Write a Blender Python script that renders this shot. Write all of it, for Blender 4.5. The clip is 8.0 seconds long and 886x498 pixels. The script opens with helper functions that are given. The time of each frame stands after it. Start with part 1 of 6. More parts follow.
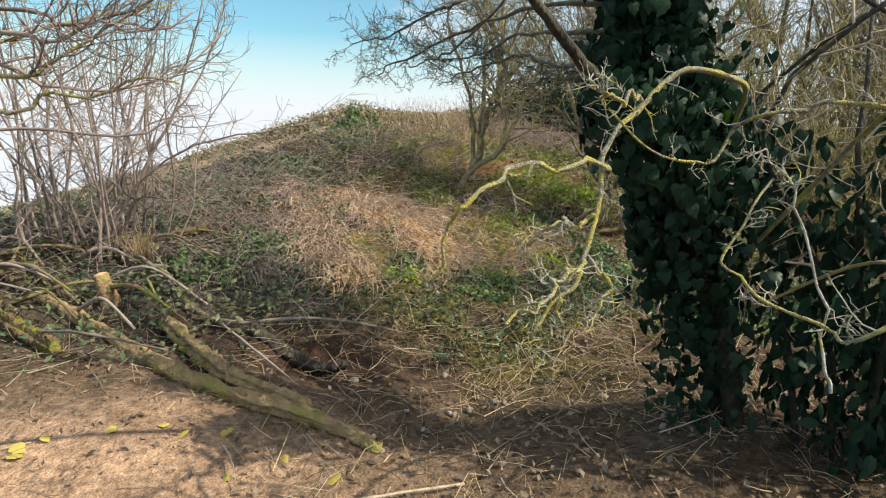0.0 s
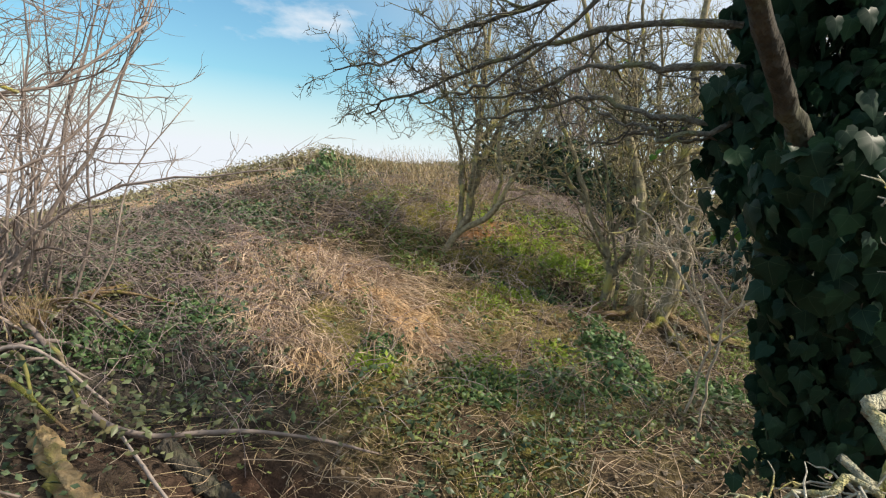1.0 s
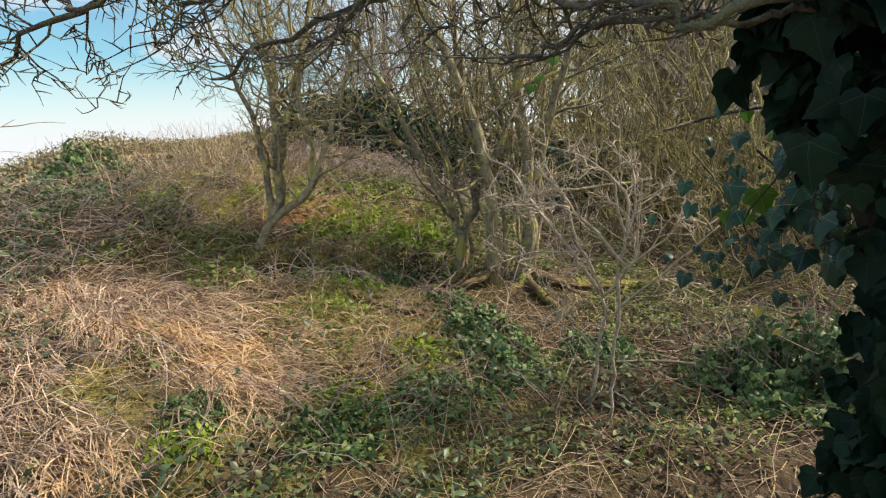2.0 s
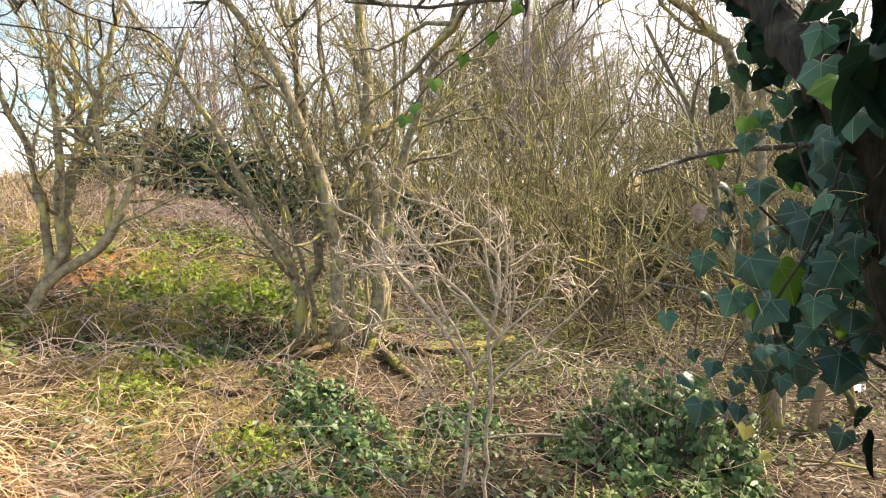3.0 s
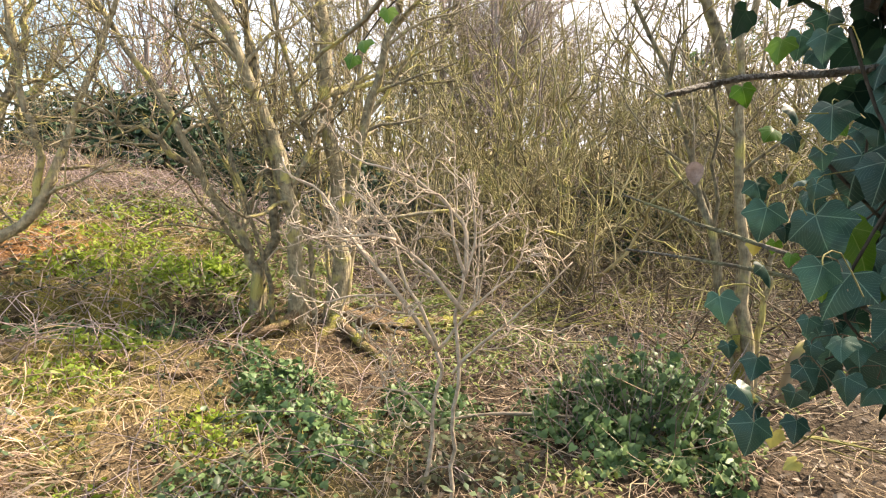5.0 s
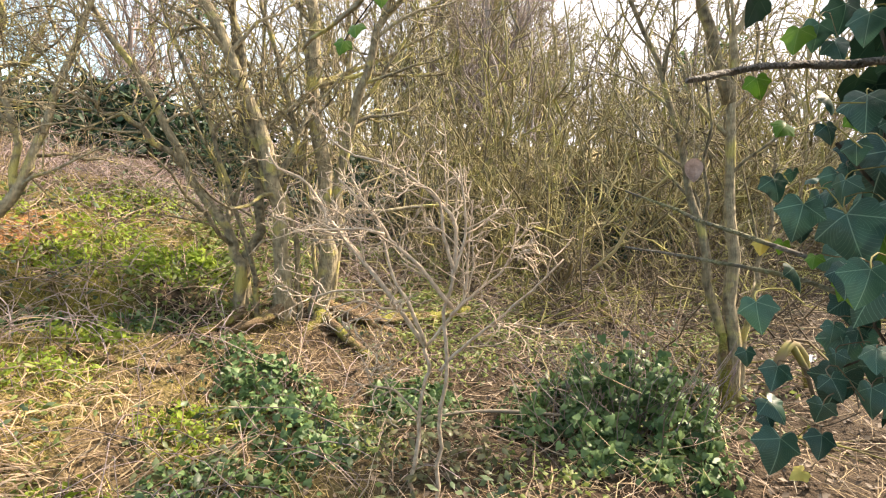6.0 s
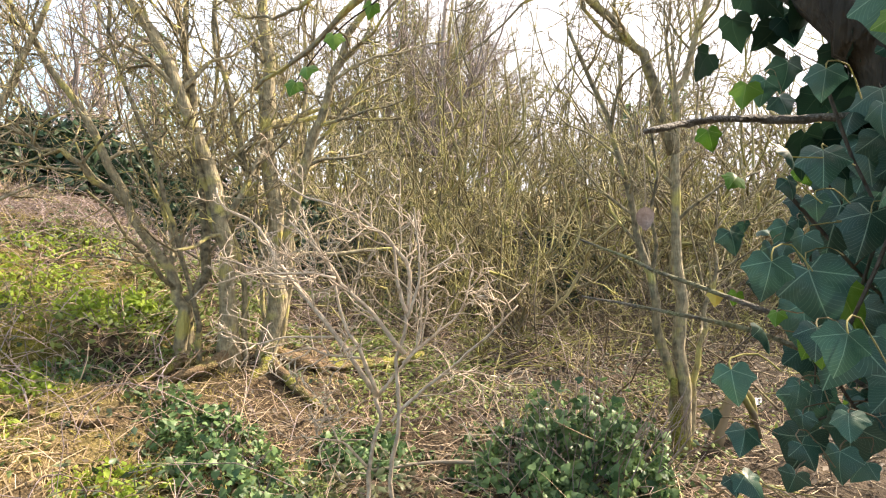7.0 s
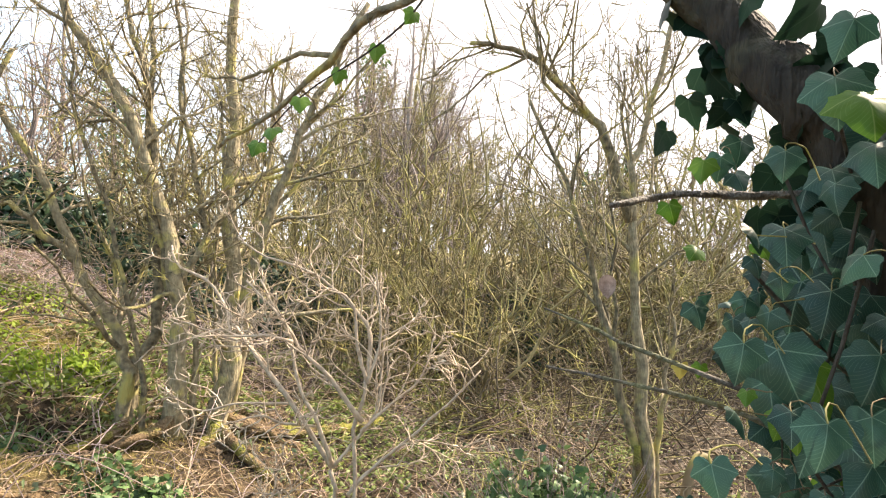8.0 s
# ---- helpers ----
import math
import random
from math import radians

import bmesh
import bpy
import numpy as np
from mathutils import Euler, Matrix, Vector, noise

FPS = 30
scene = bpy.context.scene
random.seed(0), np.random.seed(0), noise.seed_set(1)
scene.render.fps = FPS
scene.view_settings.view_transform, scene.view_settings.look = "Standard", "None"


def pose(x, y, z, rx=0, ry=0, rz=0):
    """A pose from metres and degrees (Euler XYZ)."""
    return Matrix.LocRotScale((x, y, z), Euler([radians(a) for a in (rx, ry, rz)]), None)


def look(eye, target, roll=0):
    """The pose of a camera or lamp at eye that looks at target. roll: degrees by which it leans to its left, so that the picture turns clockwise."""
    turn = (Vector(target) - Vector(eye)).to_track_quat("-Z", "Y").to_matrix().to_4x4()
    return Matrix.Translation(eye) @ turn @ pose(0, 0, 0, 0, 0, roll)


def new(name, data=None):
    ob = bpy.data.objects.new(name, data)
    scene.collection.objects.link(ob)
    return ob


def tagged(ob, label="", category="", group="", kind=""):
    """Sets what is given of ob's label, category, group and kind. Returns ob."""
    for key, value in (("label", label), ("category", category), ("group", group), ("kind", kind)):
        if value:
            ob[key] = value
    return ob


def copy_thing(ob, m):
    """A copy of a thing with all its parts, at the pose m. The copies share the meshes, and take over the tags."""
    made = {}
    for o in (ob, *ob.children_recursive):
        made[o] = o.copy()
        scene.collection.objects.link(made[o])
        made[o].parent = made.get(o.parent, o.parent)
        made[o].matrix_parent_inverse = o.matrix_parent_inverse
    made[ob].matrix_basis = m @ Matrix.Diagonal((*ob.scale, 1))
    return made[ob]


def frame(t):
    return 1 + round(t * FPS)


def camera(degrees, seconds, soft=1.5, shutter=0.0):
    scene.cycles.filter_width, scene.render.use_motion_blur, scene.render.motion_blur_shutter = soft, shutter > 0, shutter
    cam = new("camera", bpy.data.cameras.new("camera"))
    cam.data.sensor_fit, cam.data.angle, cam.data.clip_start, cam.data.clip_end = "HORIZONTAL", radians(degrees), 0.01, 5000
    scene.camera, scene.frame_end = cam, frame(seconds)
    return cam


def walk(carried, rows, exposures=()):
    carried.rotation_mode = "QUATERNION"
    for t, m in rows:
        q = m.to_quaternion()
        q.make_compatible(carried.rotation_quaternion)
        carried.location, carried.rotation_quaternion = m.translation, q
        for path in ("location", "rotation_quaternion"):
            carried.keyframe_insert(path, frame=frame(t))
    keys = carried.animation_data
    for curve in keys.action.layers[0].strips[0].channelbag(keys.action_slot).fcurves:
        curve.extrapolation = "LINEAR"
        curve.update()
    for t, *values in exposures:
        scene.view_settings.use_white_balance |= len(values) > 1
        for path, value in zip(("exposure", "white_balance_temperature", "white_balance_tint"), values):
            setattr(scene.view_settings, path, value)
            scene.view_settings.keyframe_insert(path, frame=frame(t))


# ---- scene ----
cam = camera(77.0, 8.0, soft=1.2)
PATH = [
    (0, (-0.000, -0.133, 1.527), (0.030, 1.821, 1.102), 0.9),
    (0.5, (-0.034, 0.432, 1.549), (-0.118, 2.389, 1.144), 1.5),
    (1.0, (-0.186, 0.936, 1.572), (-0.032, 2.915, 1.328), 4.8),
    (1.5, (-0.189, 1.341, 1.683), (0.232, 3.284, 1.463), -0.7),
    (2.0, (0.004, 2.065, 1.631), (0.741, 3.883, 1.243), -3.8),
    (2.2, (0.073, 2.226, 1.641), (0.956, 3.983, 1.279), -3.6),
    (3.3, (0.235, 2.625, 1.588), (1.526, 4.138, 1.379), -0.9),
    (3.5, (0.261, 2.639, 1.580), (1.559, 4.145, 1.370), -1.0),
    (4.0, (0.302, 2.661, 1.569), (1.608, 4.159, 1.347), -1.2),
    (4.5, (0.341, 2.693, 1.562), (1.657, 4.176, 1.299), -1.2),
    (4.7, (0.352, 2.711, 1.562), (1.673, 4.184, 1.270), -1.3),
    (5.8, (0.382, 2.772, 1.552), (1.727, 4.209, 1.200), -0.1),
    (6.0, (0.387, 2.777, 1.553), (1.745, 4.205, 1.211), 0.0),
    (6.5, (0.407, 2.793, 1.556), (1.827, 4.175, 1.283), 0.3),
    (7.0, (0.420, 2.804, 1.557), (1.904, 4.130, 1.368), 1.0),
    (7.5, (0.435, 2.814, 1.562), (1.978, 4.084, 1.488), 1.7),
    (8.0, (0.437, 2.819, 1.566), (2.010, 4.054, 1.597), 2.1),
]
EXPOSURES = [(0.0, 0.37, 6800, 10), (0.5, 0.55, 6950, 11), (1.0, 0.29, 6750, 10), (1.5, 0.31, 7000, 11), (2.2, 0.49, 7000, 13), (3.3, 1.45, 7500, 19), (4.5, 1.44, 7500, 19), (6.0, 1.44, 7500, 19), (7.0, 1.51, 7350, 18), (8.0, 1.53, 7350, 18)]
walk(cam, [(t, look(eye, target, roll)) for t, eye, target, roll in PATH], EXPOSURES)

# ---- light ----
SUN_AZ, SUN_EL = radians(104), radians(43)


def make_world():
    world = bpy.data.worlds.new("sky")
    scene.world = world
    world.use_nodes = True
    nt = world.node_tree
    nt.nodes.clear()
    out = nt.nodes.new("ShaderNodeOutputWorld")
    bg = nt.nodes.new("ShaderNodeBackground")
    bg.inputs[1].default_value = 0.084
    sky = nt.nodes.new("ShaderNodeTexSky")
    sky.sky_type = "NISHITA"
    sky.sun_disc = False
    sky.sun_elevation, sky.sun_rotation = SUN_EL, SUN_AZ
    sky.air_density, sky.dust_density, sky.ozone_density = 1.3, 0.2, 3.0
    # thin white cloud, thicker towards the horizon
    co = nt.nodes.new("ShaderNodeTexCoord")
    sep = nt.nodes.new("ShaderNodeSeparateXYZ")
    nt.links.new(co.outputs["Generated"], sep.inputs[0])
    scale = nt.nodes.new("ShaderNodeMapping")
    scale.inputs["Scale"].default_value = (1.0, 1.0, 2.6)
    nt.links.new(co.outputs["Generated"], scale.inputs[0])
    no = nt.nodes.new("ShaderNodeTexNoise")
    no.inputs["Scale"].default_value, no.inputs["Detail"].default_value = 3.4, 7.0
    no.inputs["Roughness"].default_value = 0.55
    nt.links.new(scale.outputs[0], no.inputs["Vector"])
    puffs = nt.nodes.new("ShaderNodeMapRange")
    puffs.inputs["From Min"].default_value, puffs.inputs["From Max"].default_value = 0.59, 0.72
    nt.links.new(no.outputs[0], puffs.inputs["Value"])
    low = nt.nodes.new("ShaderNodeMapRange")
    low.inputs["From Min"].default_value, low.inputs["From Max"].default_value = 0.15, 0.03
    nt.links.new(sep.outputs[2], low.inputs["Value"])
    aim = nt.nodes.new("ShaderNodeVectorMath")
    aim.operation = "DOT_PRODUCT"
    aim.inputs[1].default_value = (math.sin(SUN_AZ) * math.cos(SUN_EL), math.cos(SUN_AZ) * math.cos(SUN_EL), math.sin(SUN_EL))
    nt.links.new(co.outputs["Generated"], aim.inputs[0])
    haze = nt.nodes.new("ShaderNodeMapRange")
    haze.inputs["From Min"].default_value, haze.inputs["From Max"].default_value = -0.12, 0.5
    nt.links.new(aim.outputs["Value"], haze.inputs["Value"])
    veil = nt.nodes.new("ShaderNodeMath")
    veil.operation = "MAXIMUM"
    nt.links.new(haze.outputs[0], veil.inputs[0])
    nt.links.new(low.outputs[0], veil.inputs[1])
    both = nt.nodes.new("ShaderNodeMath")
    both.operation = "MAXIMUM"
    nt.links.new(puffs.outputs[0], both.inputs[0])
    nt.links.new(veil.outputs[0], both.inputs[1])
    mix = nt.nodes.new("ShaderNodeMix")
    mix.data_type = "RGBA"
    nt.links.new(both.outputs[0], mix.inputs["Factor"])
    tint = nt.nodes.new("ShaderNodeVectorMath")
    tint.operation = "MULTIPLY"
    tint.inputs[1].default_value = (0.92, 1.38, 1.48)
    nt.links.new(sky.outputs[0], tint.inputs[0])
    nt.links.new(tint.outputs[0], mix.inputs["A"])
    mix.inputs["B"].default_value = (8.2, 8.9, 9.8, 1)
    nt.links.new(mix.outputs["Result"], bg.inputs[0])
    nt.links.new(bg.outputs[0], out.inputs[0])


make_world()
sun = new("sun", bpy.data.lights.new("sun", "SUN"))
sun.data.energy, sun.data.angle, sun.data.color = 5.0, radians(0.6), (1.0, 0.91, 0.77)
sun_dir = Vector((math.sin(SUN_AZ) * math.cos(SUN_EL), math.cos(SUN_AZ) * math.cos(SUN_EL), math.sin(SUN_EL)))
sun.matrix_world = look(sun_dir * 60, (0, 0, 0))


# ---- materials ----
def material(name, dark, light, rough=0.85, scale=18.0, spread=0.35, bump=0.25, second=None, second_scale=2.5, second_at=(0.5, 0.68), fine=140.0, translucent=0.0, gloss=0.3, stretch=1.0):
    """Two colours mixed by grain and by piece, a third one in patches, and a fine relief."""
    m = bpy.data.materials.new(name)
    m.use_nodes = True
    nt = m.node_tree
    bs = nt.nodes["Principled BSDF"]
    bs.inputs["Roughness"].default_value = rough
    bs.inputs["Specular IOR Level"].default_value = gloss
    geo, info = nt.nodes.new("ShaderNodeNewGeometry"), nt.nodes.new("ShaderNodeObjectInfo")
    no = nt.nodes.new("ShaderNodeTexNoise")
    no.inputs["Scale"].default_value, no.inputs["Detail"].default_value = scale, 6.0
    nt.links.new(geo.outputs["Position"], no.inputs["Vector"])
    add = nt.nodes.new("ShaderNodeMath")
    add.operation = "ADD"
    nt.links.new(geo.outputs["Random Per Island"], add.inputs[0])
    nt.links.new(info.outputs["Random"], add.inputs[1])
    wrap = nt.nodes.new("ShaderNodeMath")
    wrap.operation = "FRACT"
    nt.links.new(add.outputs[0], wrap.inputs[0])
    blend = nt.nodes.new("ShaderNodeMix")
    blend.inputs["Factor"].default_value = spread
    ramp = nt.nodes.new("ShaderNodeMapRange")
    ramp.inputs["From Min"].default_value, ramp.inputs["From Max"].default_value = 0.3, 0.7
    nt.links.new(no.outputs[0], ramp.inputs["Value"])
    nt.links.new(ramp.outputs[0], blend.inputs["A"])
    nt.links.new(wrap.outputs[0], blend.inputs["B"])
    col = nt.nodes.new("ShaderNodeMix")
    col.data_type = "RGBA"
    col.inputs["A"].default_value, col.inputs["B"].default_value = (*dark, 1), (*light, 1)
    nt.links.new(blend.outputs["Result"], col.inputs["Factor"])
    last = col.outputs["Result"]
    if second:
        n2 = nt.nodes.new("ShaderNodeTexNoise")
        n2.inputs["Scale"].default_value, n2.inputs["Detail"].default_value = second_scale, 5.0
        nt.links.new(geo.outputs["Position"], n2.inputs["Vector"])
        r2 = nt.nodes.new("ShaderNodeMapRange")
        r2.inputs["From Min"].default_value, r2.inputs["From Max"].default_value = second_at
        nt.links.new(n2.outputs[0], r2.inputs["Value"])
        c2 = nt.nodes.new("ShaderNodeMix")
        c2.data_type = "RGBA"
        nt.links.new(r2.outputs[0], c2.inputs["Factor"])
        nt.links.new(last, c2.inputs["A"])
        c2.inputs["B"].default_value = (*second, 1)
        last = c2.outputs["Result"]
    nt.links.new(last, bs.inputs["Base Color"])
    if bump:
        nb = nt.nodes.new("ShaderNodeTexNoise")
        nb.inputs["Scale"].default_value, nb.inputs["Detail"].default_value = fine, 3.0
        squeeze = nt.nodes.new("ShaderNodeMapping")
        squeeze.inputs["Scale"].default_value = (1, 1, stretch)
        nt.links.new(geo.outputs["Position"], squeeze.inputs[0])
        nt.links.new(squeeze.outputs[0], nb.inputs["Vector"])
        bp = nt.nodes.new("ShaderNodeBump")
        bp.inputs["Strength"].default_value, bp.inputs["Distance"].default_value = bump, 0.02
        nt.links.new(nb.outputs[0], bp.inputs["Height"])
        nt.links.new(bp.outputs[0], bs.inputs["Normal"])
    if translucent:
        tr = nt.nodes.new("ShaderNodeBsdfTranslucent")
        nt.links.new(last, tr.inputs[0])
        ms = nt.nodes.new("ShaderNodeMixShader")
        ms.inputs[0].default_value = translucent
        nt.links.new(bs.outputs[0], ms.inputs[1])
        nt.links.new(tr.outputs[0], ms.inputs[2])
        nt.links.new(ms.outputs[0], nt.nodes["Material Output"].inputs[0])
    return m


def ivy_material(name, dark, light, vein, sheen=0.2):
    """Glossy leaf with pale veins that fan out from the stalk, by the leaf's own coordinates."""
    m = material(name, dark, light, rough=0.42, scale=25.0, spread=0.75, bump=0.0, translucent=0.2, gloss=sheen)
    nt = m.node_tree
    bs = nt.nodes["Principled BSDF"]
    base = bs.inputs["Base Color"].links[0].from_socket
    uv = nt.nodes.new("ShaderNodeUVMap")
    uv.uv_map = "leaf"
    sep = nt.nodes.new("ShaderNodeSeparateXYZ")
    nt.links.new(uv.outputs[0], sep.inputs[0])

    def math_node(op, a, b=0.0):
        n = nt.nodes.new("ShaderNodeMath")
        n.operation = op
        for i, v in enumerate((a, b)):
            if isinstance(v, (int, float)):
                n.inputs[i].default_value = v
            else:
                nt.links.new(v, n.inputs[i])
        return n.outputs[0]

    turn = math_node("ARCTAN2", sep.outputs[0], sep.outputs[1])
    step = radians(33)
    off = math_node("ABSOLUTE", math_node("SUBTRACT", math_node("PINGPONG", math_node("ADD", turn, step * 20), step), 0.0))
    reach = math_node("SQRT", math_node("ADD", math_node("MULTIPLY", sep.outputs[0], sep.outputs[0]), math_node("MULTIPLY", sep.outputs[1], sep.outputs[1])))
    dist = math_node("MULTIPLY", off, reach)
    # side veins that leave each main vein at a slant
    side = math_node("PINGPONG", math_node("SUBTRACT", math_node("MULTIPLY", reach, 1.0), math_node("MULTIPLY", off, 0.75)), 0.055)
    fine = nt.nodes.new("ShaderNodeMapRange")
    fine.inputs["From Min"].default_value, fine.inputs["From Max"].default_value = 0.009, 0.002
    fine.inputs["To Max"].default_value = 0.22
    nt.links.new(side, fine.inputs["Value"])
    main = nt.nodes.new("ShaderNodeMapRange")
    main.inputs["From Min"].default_value, main.inputs["From Max"].default_value = 0.014, 0.003
    main.inputs["To Max"].default_value = 0.6
    nt.links.new(dist, main.inputs["Value"])
    near = nt.nodes.new("ShaderNodeMath")
    near.operation = "MAXIMUM"
    nt.links.new(fine.outputs[0], near.inputs[0])
    nt.links.new(main.outputs[0], near.inputs[1])
    mix = nt.nodes.new("ShaderNodeMix")
    mix.data_type = "RGBA"
    nt.links.new(near.outputs[0], mix.inputs["Factor"])
    nt.links.new(base, mix.inputs["A"])
    mix.inputs["B"].default_value = (*vein, 1)
    nt.links.new(mix.outputs["Result"], bs.inputs["Base Color"])
    return m


BARK = material("grey_green_bark", (0.05, 0.043, 0.03), (0.42, 0.36, 0.225), scale=24, bump=1.0, fine=55, second=(0.40, 0.36, 0.12), second_scale=6, second_at=(0.53, 0.66), stretch=0.22)
BARK_DARK = material("dark_bark", (0.020, 0.018, 0.014), (0.080, 0.069, 0.052), scale=30, bump=1.0, fine=60, stretch=0.25, second=(0.10, 0.10, 0.06), second_scale=9, second_at=(0.55, 0.7))
BARK_GREY = material("grey_knotted_bark", (0.045, 0.042, 0.035), (0.21, 0.195, 0.155), scale=45, bump=0.8, fine=120, second=(0.17, 0.175, 0.09), second_scale=9, second_at=(0.52, 0.64))
BARK_PALE = material("pale_twig_bark", (0.26, 0.20, 0.14), (0.64, 0.54, 0.41), scale=40, bump=0.2)
BARK_OCHRE = material("yellow_green_bark", (0.06, 0.048, 0.028), (0.44, 0.375, 0.185), scale=10, bump=0.0, spread=0.75, second=(0.35, 0.325, 0.10), second_scale=2.0)
BARK_PLUM = material("greyish_brown_twigs", (0.12, 0.095, 0.085), (0.40, 0.33, 0.285), scale=20, bump=0.0, spread=0.65)
BARK_HEDGE = material("tan_brushwood", (0.13, 0.11, 0.07), (0.30, 0.25, 0.155), scale=4, bump=0.0, spread=0.7)
STUB_BARK = material("grey_lichened_bark", (0.10, 0.09, 0.075), (0.36, 0.35, 0.31), scale=70, bump=0.8, fine=220)
HEDGE_LEAF = material("hedge_brush", (0.17, 0.165, 0.10), (0.34, 0.31, 0.19), gloss=0.0, rough=1.0, scale=0.3, spread=0.6, bump=0.0)
STALK = material("dead_bracken_stalk", (0.20, 0.13, 0.085), (0.58, 0.45, 0.32), rough=0.65, scale=8, spread=0.85, bump=0.0)
YELLOW_LEAF = material("yellow_fallen_leaf", (0.38, 0.31, 0.06), (0.56, 0.48, 0.13), rough=0.6, scale=30, spread=0.5, bump=0.1, translucent=0.15)
LICHEN = material("lichen_crust", (0.13, 0.11, 0.075), (0.56, 0.54, 0.39), scale=75, bump=1.0, fine=200, second=(0.53, 0.47, 0.11), second_scale=14, second_at=(0.42, 0.62))
LICHEN_TWIG = material("pale_lichened_twig", (0.20, 0.18, 0.14), (0.58, 0.57, 0.48), scale=60, bump=0.6, fine=200, second=(0.48, 0.43, 0.12), second_scale=9, second_at=(0.54, 0.64))
MOSS_BARK = material("mossy_bark", (0.09, 0.062, 0.035), (0.24, 0.165, 0.09), scale=22, bump=1.0, fine=70, second=(0.20, 0.195, 0.038), second_scale=6, second_at=(0.47, 0.60))
DEAD_WOOD = material("weathered_dead_wood", (0.15, 0.095, 0.045), (0.46, 0.335, 0.175), scale=14, bump=1.0, fine=40, second=(0.25, 0.225, 0.06), second_scale=5.0, second_at=(0.53, 0.66))
CUT_WOOD = material("sawn_wood", (0.42, 0.29, 0.13), (0.62, 0.46, 0.24), scale=60, bump=0.3)
# same ivy as IVY_NEAR, with the coat's shade put into the colour
IVY = ivy_material("ivy_leaf_shaded", (0.006, 0.020, 0.013), (0.020, 0.052, 0.028), (0.06, 0.10, 0.06), 0.12)
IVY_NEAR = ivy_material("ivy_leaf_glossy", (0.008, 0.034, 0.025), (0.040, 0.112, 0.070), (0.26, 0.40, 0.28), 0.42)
IVY_FRESH = ivy_material("ivy_leaf_fresh", (0.05, 0.14, 0.012), (0.13, 0.25, 0.03), (0.30, 0.40, 0.12))
HOLLY_LEAF = material("dark_evergreen_leaf", (0.010, 0.026, 0.014), (0.045, 0.085, 0.038), rough=0.5, scale=6, spread=0.8, bump=0.0, translucent=0.1, gloss=0.25)
BUSH_LEAF = material("bush_leaf", (0.022, 0.066, 0.028), (0.19, 0.30, 0.11), rough=0.45, scale=12, spread=0.85, bump=0.0, translucent=0.25, gloss=0.3)
BRAMBLE_LEAF = material("bramble_leaf", (0.02, 0.045, 0.024), (0.14, 0.195, 0.095), rough=0.4, scale=9, spread=0.85, bump=0.0, translucent=0.15, second=(0.16, 0.13, 0.06), second_scale=1.6, gloss=0.3)
NETTLE_LEAF = material("young_green_leaf", (0.15, 0.25, 0.025), (0.38, 0.48, 0.08), rough=0.6, scale=9, spread=0.8, bump=0.0, translucent=0.45)
HERB_LEAF = material("herb_leaf", (0.07, 0.115, 0.028), (0.27, 0.33, 0.09), rough=0.55, scale=9, spread=0.8, bump=0.0, translucent=0.35, gloss=0.4)
SCRUB = material("pale_scrub_bark", (0.036, 0.028, 0.021), (0.20, 0.165, 0.112), scale=8, spread=0.8, bump=0.0, second=(0.36, 0.35, 0.12), second_scale=1.5)
LITTER = material("dead_leaves", (0.045, 0.034, 0.025), (0.27, 0.215, 0.155), rough=0.65, scale=7, spread=0.9, bump=0.0, translucent=0.12)
STRAW = material("dead_grass", (0.14, 0.10, 0.056), (0.57, 0.44, 0.255), rough=0.7, scale=5, spread=0.8, bump=0.0, translucent=0.15)
PALE_STRAW = material("pinkish_dead_grass", (0.24, 0.155, 0.105), (0.74, 0.58, 0.42), rough=0.7, scale=9, spread=0.95, bump=0.0, translucent=0.15, second=(0.66, 0.46, 0.26), second_scale=2.0, second_at=(0.52, 0.66))
GRASS = material("mossy_grass", (0.14, 0.13, 0.03), (0.58, 0.50, 0.14), rough=0.75, scale=5, spread=0.8, bump=0.0, translucent=0.25, second=(0.42, 0.32, 0.16), second_scale=3.0, second_at=(0.52, 0.64))
CANE = material("bramble_cane", (0.13, 0.095, 0.088), (0.40, 0.32, 0.30), rough=0.7, scale=8, spread=0.8, bump=0.0)
TWIG_LITTER = material("fallen_twigs", (0.13, 0.105, 0.075), (0.46, 0.40, 0.30), rough=0.8, scale=8, spread=0.85, bump=0.0)
MOSS_TWIG = material("mossy_twig", (0.07, 0.055, 0.035), (0.25, 0.195, 0.12), rough=0.8, scale=10, spread=0.8, bump=0.0, second=(0.22, 0.21, 0.06), second_scale=2.0, second_at=(0.5, 0.6))
DRY_LEAF = material("dry_brown_leaf", (0.17, 0.125, 0.105), (0.36, 0.285, 0.245), rough=0.8, scale=60, bump=0.2, translucent=0.25)
FLINT = material("pale_stone", (0.16, 0.145, 0.12), (0.40, 0.37, 0.32), rough=0.7, scale=20, bump=0.4)
PLASTIC = material("white_plastic_scrap", (0.6, 0.62, 0.66), (0.75, 0.76, 0.78), rough=0.4, scale=40, bump=0.1)


